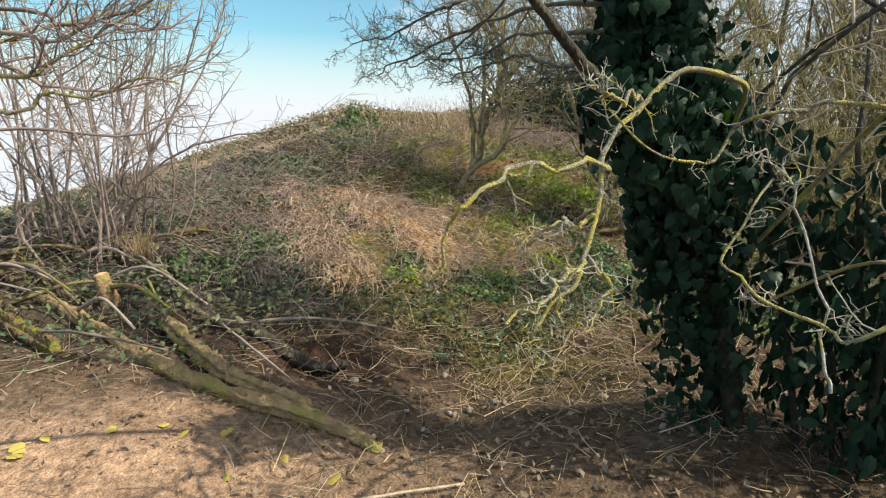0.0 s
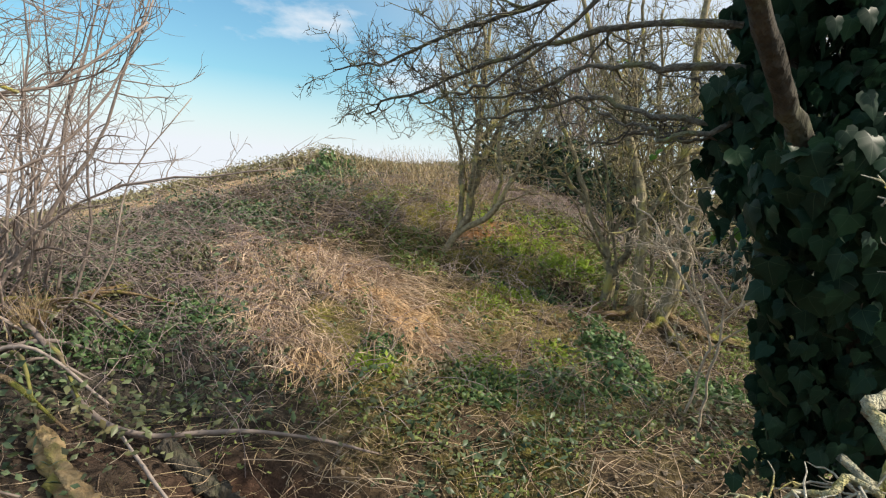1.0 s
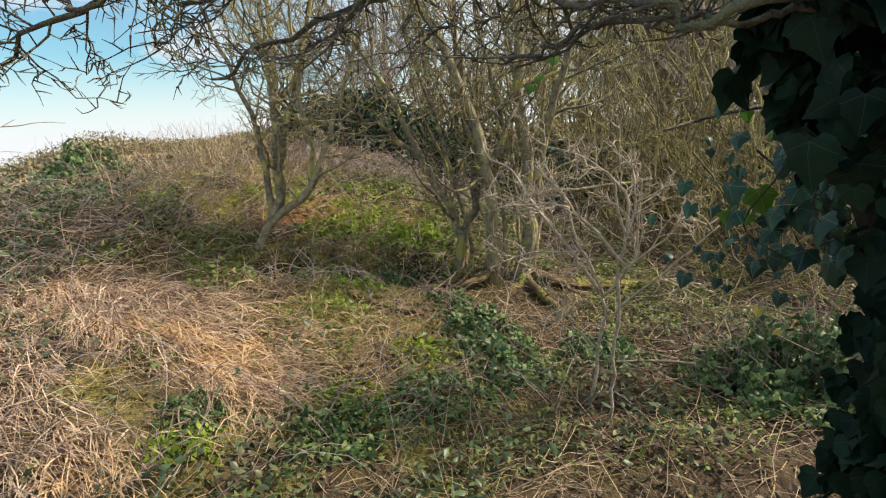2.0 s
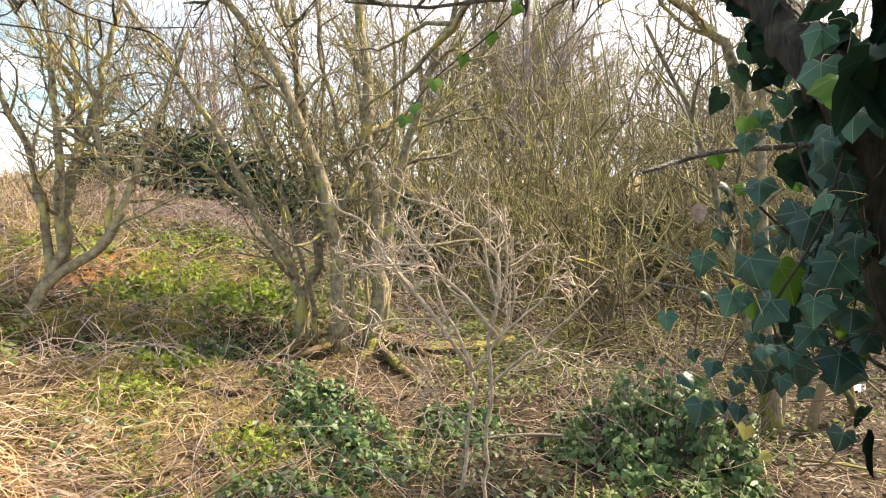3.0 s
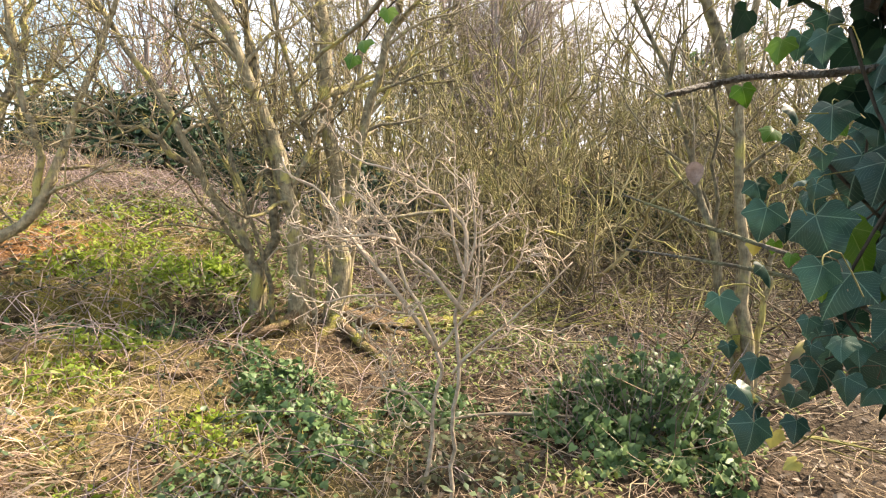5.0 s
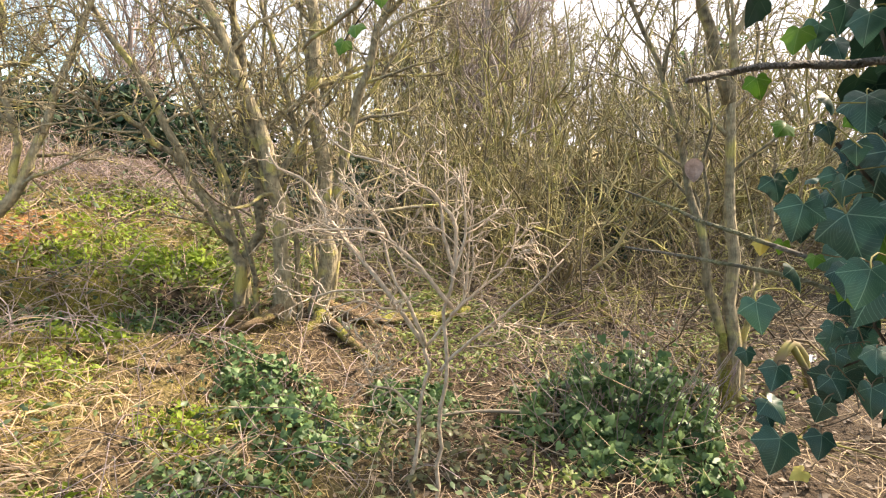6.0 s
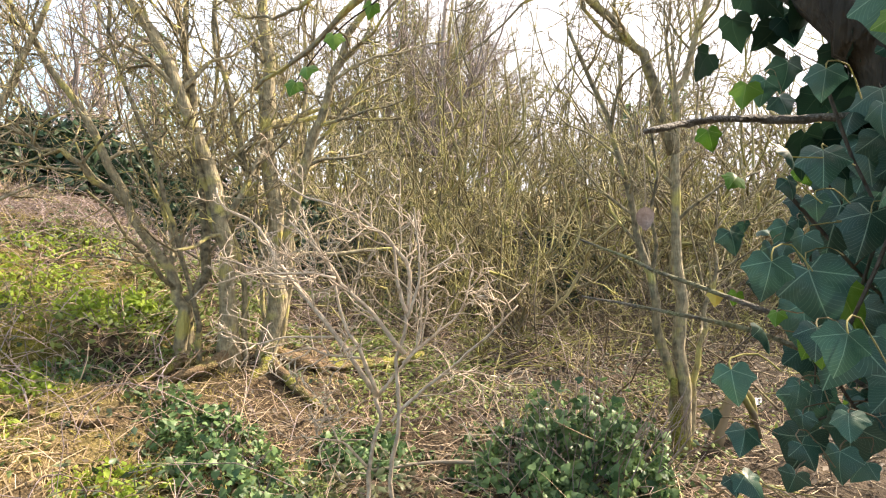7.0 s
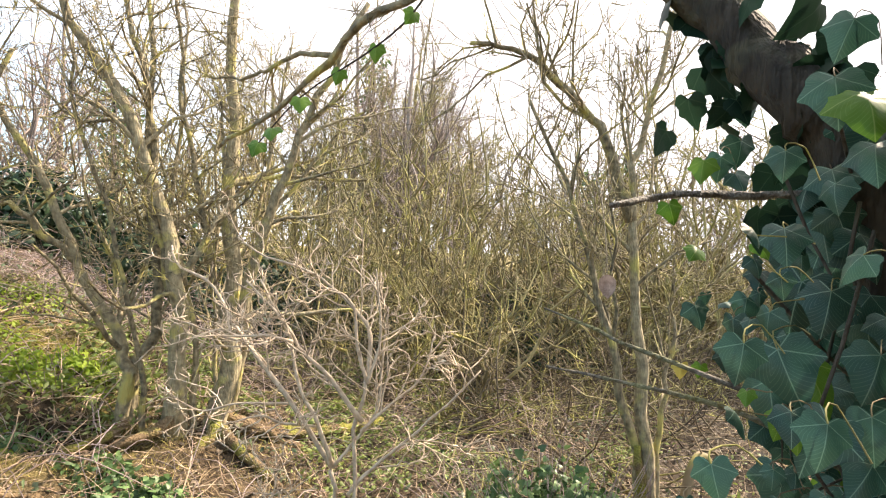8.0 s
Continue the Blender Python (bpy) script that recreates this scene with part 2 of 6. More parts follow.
def ground_material():
    """Soil, litter, moss and field, by the sheet's own colour layer, broken up by grain at three scales."""
    m = bpy.data.materials.new("ground")
    m.use_nodes = True
    nt = m.node_tree
    bs = nt.nodes["Principled BSDF"]
    bs.inputs["Roughness"].default_value = 0.95
    bs.inputs["Specular IOR Level"].default_value = 0.15
    col = nt.nodes.new("ShaderNodeVertexColor")
    col.layer_name = "soil"
    geo = nt.nodes.new("ShaderNodeNewGeometry")
    last = col.outputs[0]
    for scale, lo, hi in ((3.0, 0.72, 1.3), (22.0, 0.55, 1.5), (120.0, 0.6, 1.4)):
        no = nt.nodes.new("ShaderNodeTexNoise")
        no.inputs["Scale"].default_value, no.inputs["Detail"].default_value = scale, 5.0
        nt.links.new(geo.outputs["Position"], no.inputs["Vector"])
        r = nt.nodes.new("ShaderNodeMapRange")
        r.inputs["From Min"].default_value, r.inputs["From Max"].default_value = 0.3, 0.7
        r.inputs["To Min"].default_value, r.inputs["To Max"].default_value = lo, hi
        nt.links.new(no.outputs[0], r.inputs["Value"])
        mul = nt.nodes.new("ShaderNodeVectorMath")
        mul.operation = "SCALE"
        nt.links.new(last, mul.inputs[0])
        nt.links.new(r.outputs[0], mul.inputs["Scale"])
        last = mul.outputs[0]
    nt.links.new(last, bs.inputs["Base Color"])
    nb = nt.nodes.new("ShaderNodeTexNoise")
    nb.inputs["Scale"].default_value, nb.inputs["Detail"].default_value = 55.0, 6.0
    nt.links.new(geo.outputs["Position"], nb.inputs["Vector"])
    bp = nt.nodes.new("ShaderNodeBump")
    bp.inputs["Strength"].default_value, bp.inputs["Distance"].default_value = 0.8, 0.03
    nt.links.new(nb.outputs[0], bp.inputs["Height"])
    nt.links.new(bp.outputs[0], bs.inputs["Normal"])
    return m


GROUND = ground_material()


# ---- shaping ----
def link_mesh(name, verts, faces, mat, uv=None, smooth=True):
    me = bpy.data.meshes.new(name)
    me.from_pydata(verts.tolist(), [], faces.tolist() if isinstance(faces, np.ndarray) else faces)
    if uv is not None:
        layer = me.uv_layers.new(name="leaf")
        index = np.empty(len(me.loops), dtype=np.int32)
        me.loops.foreach_get("vertex_index", index)
        layer.data.foreach_set("uv", uv[index].astype(np.float32).ravel())
    if smooth:
        me.polygons.foreach_set("use_smooth", np.ones(len(me.polygons), dtype=bool))
    me.materials.append(mat)
    me.update()
    return me


def part(name, me, parent, label="", kind=""):
    ob = new(name, me)
    ob.parent = parent
    return tagged(ob, label, kind=kind)


def thing(name, at, label, category, group="", kind=""):
    ob = new(name)
    ob.location = at
    return tagged(ob, label, category, group, kind)


def unit(v):
    return v / np.maximum(np.linalg.norm(v, axis=-1, keepdims=True), 1e-9)


def smooth_step(a, b, v):
    k = np.clip((v - a) / (b - a), 0, 1)
    return k * k * (3 - 2 * k)


def spline(points, n):
    """A smooth line of n points through the given ones."""
    p = np.array(points, dtype=float)
    p = np.vstack([2 * p[0] - p[1], p, 2 * p[-1] - p[-2]])
    u = np.linspace(0, len(points) - 1.0001, n)
    i = u.astype(int)
    f = (u - i)[:, None]
    a, b, c, d = p[i], p[i + 1], p[i + 2], p[i + 3]
    return 0.5 * (2 * b + (c - a) * f + (2 * a - 5 * b + 4 * c - d) * f ** 2 + (3 * b - a - 3 * c + d) * f ** 3)


def tubes(P, R, sides, knobs=0.0, rng=None, ridges=0.0):
    """Tubes along lines P (count, steps, 3) with radii R: vertices and faces."""
    B, K, _ = P.shape
    T = unit(np.gradient(P, axis=1))
    mean = np.abs(T.mean(axis=1))
    ref = np.eye(3)[np.argmin(mean, axis=1)][:, None, :]
    N = unit(np.cross(T, ref))
    M = np.cross(T, N)
    ang = np.arange(sides) * 2 * np.pi / sides
    rr = R[:, :, None] * np.ones(sides)
    if ridges:
        # furrows that run along the grain
        rr = rr * (1 + ridges * rng.uniform(-1, 0.6, (B, 1, sides)) + 0.5 * ridges * np.sin(np.linspace(0, 9, K)[None, :, None] + 6.3 * rng.uniform(size=(B, 1, sides))))
    if knobs and rng is not None:
        rr = rr * (1 + knobs * rng.normal(size=rr.shape))
    V = P[:, :, None, :] + rr[..., None] * (np.cos(ang)[:, None] * N[:, :, None, :] + np.sin(ang)[:, None] * M[:, :, None, :])
    idx = np.arange(B * K * sides).reshape(B, K, sides)
    a, b = idx[:, :-1, :], idx[:, 1:, :]
    F = np.stack([a, np.roll(a, -1, axis=2), np.roll(b, -1, axis=2), b], axis=-1).reshape(-1, 4)
    return V.reshape(-1, 3), F


def tube_mesh(name, groups, mat, knobs=0.0, rng=None):
    """One mesh of several batches (P, R, sides)."""
    vs, fs, n = [], [], 0
    for P, R, sides in groups:
        v, f = tubes(P, R, sides, knobs, rng)
        vs.append(v)
        fs.append(f + n)
        n += len(v)
    return link_mesh(name, np.vstack(vs), np.vstack(fs), mat)


def log_mesh(name, line, radii, sides, mat, rng, knobs=0.06, ridges=0.0):
    """A single stem with rounded closed ends."""
    P = np.array(line)[None]
    R = np.array(radii)[None]
    v, f = tubes(P, R, sides, knobs, rng, ridges)
    faces = f.tolist()
    K = P.shape[1]
    for ring, c, flip in ((0, P[0, 0] - 0.25 * radii[0] * unit(P[0, 1] - P[0, 0]), True), (K - 1, P[0, -1] + 0.25 * radii[-1] * unit(P[0, -1] - P[0, -2]), False)):
        v = np.vstack([v, c])
        for s in range(sides):
            a, b = ring * sides + s, ring * sides + (s + 1) % sides
            faces.append([b, a, len(v) - 1] if flip else [a, b, len(v) - 1])
    return link_mesh(name, v, faces, mat)


def shoots(rng, P0, D, L, R0, K=5, wobble=0.15, up=0.05, end=0.35):
    B = len(P0)
    P = np.empty((B, K, 3))
    P[:, 0] = P0
    d = unit(D)
    step = (L / (K - 1))[:, None]
    for k in range(1, K):
        d = unit(d + wobble * rng.normal(size=(B, 3)) + np.array([0, 0, up]))
        P[:, k] = P[:, k - 1] + d * step
    return P, R0[:, None] * np.linspace(1, end, K)


def spawn(rng, P, R, each, lo, hi, angle, length, thick=0.55):
    """Starts, directions, lengths and radii of side shoots on the lines P."""
    B, K, _ = P.shape
    i = np.repeat(np.arange(B), each)
    u = rng.uniform(lo, hi, len(i)) * (K - 1.001)
    k = u.astype(int)
    f = (u - k)[:, None]
    at = P[i, k] * (1 - f) + P[i, k + 1] * f
    tan = unit(P[i, k + 1] - P[i, k])
    side = unit(np.cross(tan, rng.normal(size=tan.shape)))
    a = np.radians(rng.uniform(*angle, len(i)))[:, None]
    L = rng.uniform(*length, len(i)) * (1.15 - 0.6 * u / K)
    r = R[i, k] * thick
    return at, np.cos(a) * tan + np.sin(a) * side, L, r


def leaf_shape(outline, fold=0.12, droop=0.18):
    """A leaf from its half outline, folded along the midrib and drooping to its tip."""
    half = np.array(outline, dtype=float)
    right = half[1:-1]
    ring = np.vstack([half, (right * (-1, 1))[::-1]])
    pts = np.vstack([ring, [[0, 0.25]]])
    z = -fold * np.abs(pts[:, 0]) - droop * np.maximum(pts[:, 1], 0) ** 2 + 0.04 * np.sin(9 * pts[:, 0] + 5 * pts[:, 1])
    c = len(ring)
    faces = np.array([[k, (k + 1) % c, c] for k in range(c)])
    return np.column_stack([pts, z]), faces[:, ::-1]


IVY_LEAF = leaf_shape([(0, 0), (0.2, -0.17), (0.42, -0.1), (0.53, 0.12), (0.44, 0.28), (0.45, 0.46), (0.28, 0.58), (0.13, 0.82), (0, 1.0)])
def fine_leaf(outline, fold=0.18, droop=0.34):
    """The same leaf with a rounded outline and an inner ring, for leaves close by."""
    half = np.array(outline, dtype=float)
    flat = spline(np.column_stack([half, np.zeros(len(half))]), 19)[:, :2]
    flat[0], flat[-1] = half[0], half[-1]
    ring = np.vstack([flat, (flat[1:-1] * (-1, 1))[::-1]])
    c = len(ring)
    hub = np.array([0.0, 0.22])
    pts = np.vstack([ring, hub + (ring - hub) * 0.68, hub + (ring - hub) * 0.34, hub[None]])
    away = np.hypot(pts[:, 0], pts[:, 1] - 0.2)
    turn = np.arctan2(pts[:, 0], pts[:, 1])
    z = -fold * np.abs(pts[:, 0]) - droop * away ** 2 + 0.035 * away * np.cos(turn * 360 / 33) + 0.03 * np.sin(7 * pts[:, 0] + 4 * pts[:, 1])
    faces = []
    for r in range(2):
        for k in range(c):
            a, b = r * c + k, r * c + (k + 1) % c
            faces.append([a + c, b + c, b, a])
    faces += [[2 * c + k, 3 * c, 2 * c + (k + 1) % c] for k in range(c)]
    return np.column_stack([pts, z]), faces


NEAR_LEAF = fine_leaf([(0, 0), (0.12, -0.16), (0.31, -0.22), (0.43, -0.13), (0.45, 0.0), (0.55, 0.14), (0.59, 0.27), (0.45, 0.36), (0.36, 0.50), (0.21, 0.75), (0, 1.0)])
NEAR_LEAF_CUT = (NEAR_LEAF[0], np.array([[q[0], q[k], q[k + 1]] for q in NEAR_LEAF[1] for k in range(1, len(q) - 1)]))
PLAIN_LEAF = leaf_shape([(0, 0), (0.26, 0.22), (0.24, 0.6), (0, 1.0)], 0.25, 0.3)
CURLED_LEAF = leaf_shape([(0, 0), (0.34, 0.42), (0, 0.95)], -0.7, -0.5)
FAR_LEAF = leaf_shape([(0, 0), (0.28, 0.42), (0, 1.0)], 0.25, 0.3)


def turns(rng, n, normal, spread):
    """Rotations whose z axis is near the given normal, turned freely about it."""
    z = unit(np.broadcast_to(normal, (n, 3)) + spread * rng.normal(size=(n, 3)))
    x = unit(np.cross(rng.normal(size=(n, 3)), z))
    return np.stack([x, np.cross(z, x), z], axis=-1)


def hanging(rng, outward, spread=0.35, drop=0.8):
    """Rotations of leaves that face outward and hang tip down."""
    n = len(outward)
    z = unit(outward + spread * rng.normal(size=(n, 3)))
    down = np.array([0, 0, -1.0]) + (1 - drop) * rng.normal(size=(n, 3))
    y = unit(down - z * np.sum(down * z, axis=1, keepdims=True))
    return np.stack([np.cross(y, z), y, z], axis=-1)


def leaves_mesh(name, shape, at, rot, size, mat):
    v0, f0 = shape
    V = np.einsum("bij,mj->bmi", rot, v0) * size[:, None, None] + at[:, None, :]
    F = f0[None] + (np.arange(len(at)) * len(v0))[:, None, None]
    uv = np.tile(v0[:, :2], (len(at), 1))
    return link_mesh(name, V.reshape(-1, 3), F.reshape(-1, 3), mat, uv)


def blades_mesh(name, rng, at, length, width, lean, up, mat, droop=0.6, K=4, heading=None):
    """Narrow blades that rise and fall over: two-sided strips with a bend across."""
    n = len(at)
    ang = rng.uniform(0, 2 * np.pi, n) if heading is None else heading + 0.5 * rng.normal(size=n)
    flat = np.column_stack([np.cos(ang), np.sin(ang), np.zeros(n)])
    d = unit(flat * lean + np.array([0, 0, 1.0]) * up[:, None] + 0.15 * rng.normal(size=(n, 3)))
    P = np.empty((n, K, 3))
    P[:, 0] = at
    for k in range(1, K):
        P[:, k] = P[:, k - 1] + d * (length / (K - 1))[:, None]
        d = unit(d + np.array([0, 0, -droop]) + 0.22 * rng.normal(size=(n, 3)))
    side = unit(np.cross(flat, [0, 0, 1.0]) + 0.5 * rng.normal(size=(n, 3)))
    w = width[:, None] * np.linspace(1, 0.3, K)
    V = np.stack([P - side[:, None] * w[..., None], P + side[:, None] * w[..., None]], axis=2).reshape(-1, 3)
    idx = np.arange(n * K * 2).reshape(n, K, 2)
    F = np.stack([idx[:, :-1, 0], idx[:, :-1, 1], idx[:, 1:, 1], idx[:, 1:, 0]], axis=-1).reshape(-1, 4)
    return link_mesh(name, V, F, mat)


# ---- ground ----
def ripple(x, y):
    return 0.030 * np.sin(2.1 * x + 1.3 * np.sin(1.7 * y)) * np.cos(2.6 * y - 0.8 * x) + 0.016 * np.sin(6.3 * x + 2.0 * np.sin(4.1 * y)) * np.sin(5.2 * y + 1.1 * x)


def height(x, y):
    x, y = np.asarray(x, dtype=float), np.asarray(y, dtype=float)
    mound = 0.09 * (patches(x, y, 0.55, 3) - 0.5) + 0.05 * (patches(x, y, 0.23, 5) - 0.5)
    v = y - 0.35 * x
    h = 1.25 * (1 + 0.07 * np.clip(x, -70, 12)) * (0.8 * smooth_step(4.2, 8.8, v) + 0.2 * smooth_step(7, 14, v))
    h = h * (1 - 0.62 * smooth_step(1.9, 6.2, x - 0.2 * (y - 8))) + 0.02 * np.clip(y - 12, 0, 200) * smooth_step(8, 14, v)
    h = h + 0.5 * smooth_step(8.4, 11.6, v) * smooth_step(-5.0, 1.0, x) * smooth_step(5.0, 2.2, x) * smooth_step(30, 14, v)
    h = h - 0.42 * smooth_step(2.0, 4.2, x - 0.2 * (y - 10)) * smooth_step(7.6, 10.0, y) * smooth_step(16, 12.5, y)
    # the field behind the brow falls away to the west
    fall, top = 1.54 + 0.29 * x + 0.057 * y, 1.45 + 0.012 * np.hypot(x, y)
    field = 0.5 * (fall + top - np.sqrt((fall - top) ** 2 + 0.05))
    h = h + (field - h) * smooth_step(7.2, 10.2, v) * smooth_step(3.2, 0.4, x)
    h = h - 0.3 * np.exp(-((x - 0.25) / 0.9) ** 2 - ((y - 3.5) / 0.9) ** 2)
    h = h + 0.12 * np.exp(-((x + 2.0) / 0.9) ** 2 - ((y - 2.6) / 1.2) ** 2)
    h = h - 0.20 * np.exp(-((x + 0.80) / 0.42) ** 2 - ((y - 3.68) / 0.26) ** 2)
    h = h - 0.14 * zone_ditch(x, y)
    h = h - 0.15 * np.exp(-((v - 8.7) / 1.2) ** 2) * smooth_step(0.2, -1.6, x)
    return h - 0.05 + (ripple(x, y) + mound * smooth_step(1.5, 3.2, y)) * smooth_step(40, 12, np.hypot(x, y))


def patches(x, y, size, seed):
    """Smooth random patches, 0 to 1, about `size` metres across."""
    u, v = np.asarray(x) / size + 37.0, np.asarray(y) / size + 53.0
    i, j = np.floor(u).astype(int), np.floor(v).astype(int)
    f, g = u - i, v - j
    f, g = f * f * (3 - 2 * f), g * g * (3 - 2 * g)

    def corner(a, b):
        return np.mod(np.sin(a * 127.1 + b * 311.7 + seed * 74.7) * 43758.5453, 1.0)

    return (corner(i, j) * (1 - f) + corner(i + 1, j) * f) * (1 - g) + (corner(i, j + 1) * (1 - f) + corner(i + 1, j + 1) * f) * g


def spot(x, y, cx, cy, rx, ry):
    return np.exp(-((x - cx) / rx) ** 2 - ((y - cy) / ry) ** 2)


def on_ground(x, y, lift=0.0):
    return np.column_stack([x, y, height(x, y) + lift])


def zone_soil(x, y):
    return np.clip(1.3 * spot(x, y, -1.5, 1.7, 1.5, 1.15), 0, 1)


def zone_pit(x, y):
    # tinted as dark earth, with the recess's shade painted in as well
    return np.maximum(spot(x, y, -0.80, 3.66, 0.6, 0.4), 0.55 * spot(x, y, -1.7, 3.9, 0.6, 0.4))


def along(x, y, line, wide):
    """1 on a line of places, fading over `wide` metres."""
    best = np.zeros(np.shape(x))
    for (ax, ay), (bx, by) in zip(line, line[1:]):
        u = np.clip(((x - ax) * (bx - ax) + (y - ay) * (by - ay)) / ((bx - ax) ** 2 + (by - ay) ** 2), 0, 1)
        best = np.maximum(best, np.exp(-((x - ax - u * (bx - ax)) ** 2 + (y - ay - u * (by - ay)) ** 2) / wide ** 2))
    return best


def zone_tan(x, y):
    # two swept lobes with a mossy gap between them
    left = along(x, y, ((-1.95, 7.1), (-1.55, 6.2), (-1.2, 5.6), (-0.8, 5.2)), 0.30)
    right = along(x, y, ((-1.35, 6.9), (-0.8, 6.75), (-0.35, 6.3), (0.15, 5.6)), 0.36)
    ragged = 0.4 + 0.9 * patches(x, y, 0.22, 21) * (0.5 + patches(x, y, 0.7, 22))
    return np.clip(1.7 * np.maximum(left, right) * ragged * (1 - 0.9 * spot(x, y, -0.8, 5.75, 0.26, 0.3)) - 0.18, 0, 1)


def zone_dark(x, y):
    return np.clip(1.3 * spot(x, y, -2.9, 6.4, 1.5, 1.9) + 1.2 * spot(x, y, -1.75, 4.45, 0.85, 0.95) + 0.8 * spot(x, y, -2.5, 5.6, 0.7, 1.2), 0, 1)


def zone_moss(x, y):
    return np.clip(0.5 * spot(x, y, 0.8, 6.1, 0.9, 1.3) + 1.0 * spot(x, y, 0.3, 8.9, 0.9, 0.8) + 1.0 * spot(x, y, 1.4, 7.4, 0.8, 0.7) + 0.9 * spot(x, y, 0.9, 7.7, 1.1, 0.9) + 0.9 * spot(x, y, -0.35, 5.2, 0.4, 0.4) + 0.9 * spot(x, y, -0.8, 5.75, 0.28, 0.32) + 0.9 * spot(x, y, -0.28, 5.05, 0.3, 0.2) + 0.5 * spot(x, y, 0.7, 4.4, 0.8, 0.8) + 0.9 * spot(x, y, 1.3, 8.9, 0.9, 0.7) + 0.35 * spot(x, y, 0.4, 5.3, 0.9, 1.0), 0, 1)


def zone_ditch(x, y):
    # a step at the sunny bank's foot; the bank's shadow is painted into its soil
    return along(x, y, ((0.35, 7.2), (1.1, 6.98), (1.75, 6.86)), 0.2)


def zone_field(x, y):
    return smooth_step(9.6, 10.8, y - 0.35 * x + 0.3 * np.sin(x)) * smooth_step(0.6, -2.2, x - 0.05 * (y - 12))


def scatter(rng, n, xs, ys, density):
    """About n places in a box, kept where density allows."""
    x, y = rng.uniform(*xs, n), rng.uniform(*ys, n)
    soft = np.minimum(smooth_step(0, 1.6, np.minimum(x - xs[0], xs[1] - x)), smooth_step(0, 1.6, np.minimum(y - ys[0], ys[1] - y)))
    keep = rng.uniform(size=n) < density(x, y) * soft
    return x[keep], y[keep]


def make_ground():
    fine_x, fine_y = np.arange(-5, 9.01, 0.09), np.arange(-1, 13.01, 0.09)
    far = 0.09 * np.cumsum(1.18 ** np.arange(1, 50))
    xs = np.concatenate([-5 - far[::-1], fine_x, 9 + far])
    ys = np.concatenate([-1 - far[::-1], fine_y, 13 + far])
    X, Y = np.meshgrid(xs, ys)
    Z = height(X, Y) + 0.012 * np.sin(37 * X + 5 * np.sin(9 * Y)) * np.sin(31 * Y + 4 * np.sin(11 * X))
    V = np.column_stack([X.ravel(), Y.ravel(), Z.ravel()])
    idx = np.arange(X.size).reshape(X.shape)
    F = np.stack([idx[:-1, :-1], idx[:-1, 1:], idx[1:, 1:], idx[1:, :-1]], axis=-1).reshape(-1, 4)
    me = link_mesh("ground", V, F, GROUND)
    x, y = V[:, 0], V[:, 1]
    col = np.tile(np.array([0.075, 0.054, 0.035]), (len(V), 1))
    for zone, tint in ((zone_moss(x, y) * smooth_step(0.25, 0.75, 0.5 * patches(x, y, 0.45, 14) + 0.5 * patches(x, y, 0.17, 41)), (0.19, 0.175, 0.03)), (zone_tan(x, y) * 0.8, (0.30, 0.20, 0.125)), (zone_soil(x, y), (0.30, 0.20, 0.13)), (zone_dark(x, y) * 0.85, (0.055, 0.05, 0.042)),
                       # the ditch tint is near black to stand for the bank's shadow
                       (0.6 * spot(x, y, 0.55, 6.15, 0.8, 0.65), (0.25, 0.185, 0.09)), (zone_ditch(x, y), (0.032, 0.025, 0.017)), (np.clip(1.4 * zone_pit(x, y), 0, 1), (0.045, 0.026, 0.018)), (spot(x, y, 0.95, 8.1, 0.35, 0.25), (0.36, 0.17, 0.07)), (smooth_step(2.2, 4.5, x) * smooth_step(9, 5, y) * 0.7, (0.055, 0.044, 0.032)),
                       # floor under the thicket tinted darker in place of its shade
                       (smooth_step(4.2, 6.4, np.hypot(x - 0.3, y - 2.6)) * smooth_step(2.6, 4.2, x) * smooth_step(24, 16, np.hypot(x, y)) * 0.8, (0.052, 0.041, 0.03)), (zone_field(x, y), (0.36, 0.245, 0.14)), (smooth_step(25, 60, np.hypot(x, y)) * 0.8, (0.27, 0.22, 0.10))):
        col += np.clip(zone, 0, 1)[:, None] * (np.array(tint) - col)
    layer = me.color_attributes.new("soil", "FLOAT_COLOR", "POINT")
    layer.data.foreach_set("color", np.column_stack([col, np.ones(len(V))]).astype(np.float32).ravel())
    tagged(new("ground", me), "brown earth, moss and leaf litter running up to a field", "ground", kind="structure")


make_ground()


# ---- trees and shrubs ----
STEMS = []
STEM_OF = {}


def stem_part(parent, name, points, r0, r1, mat, rng, sides=9, K=18, knobs=0.05, flare=0.0, label=""):
    """A bent stem through the given points, as a part; returns its line and radii for side shoots."""
    line = spline(points, K)
    line[1:-1] += rng.normal(size=(K - 2, 3)) * r0 * (0.18 if K < 20 else 0.04)
    crook = 0.0075 if name == "bough" else 0.014 if name in ("stem", "limb") and K > 9 else 0.0
    if crook:
        bend = rng.normal(size=(K, 3))
        line += crook * (bend + 0.5 * np.roll(bend, 1, axis=0)) * np.minimum(1, np.arange(K) / 3)[:, None]
    if name == "lichened_branch":
        knots = np.linspace(0, K - 1, 15)
        line += np.column_stack([np.interp(np.arange(K), knots, 0.013 * rng.normal(size=15)) for _ in range(3)]) * np.minimum(1, np.arange(K) / 6)[:, None]
    rad = np.linspace(r0, r1, K)
    rad[:3] += flare * r0 * np.array([1.0, 0.45, 0.15])
    me = log_mesh(name, line - np.array(parent.location), rad, sides, mat, rng, knobs)
    STEMS[:] = [part(name, me, parent, label)]
    STEM_OF[id(line)] = STEMS[0]
    return line, rad


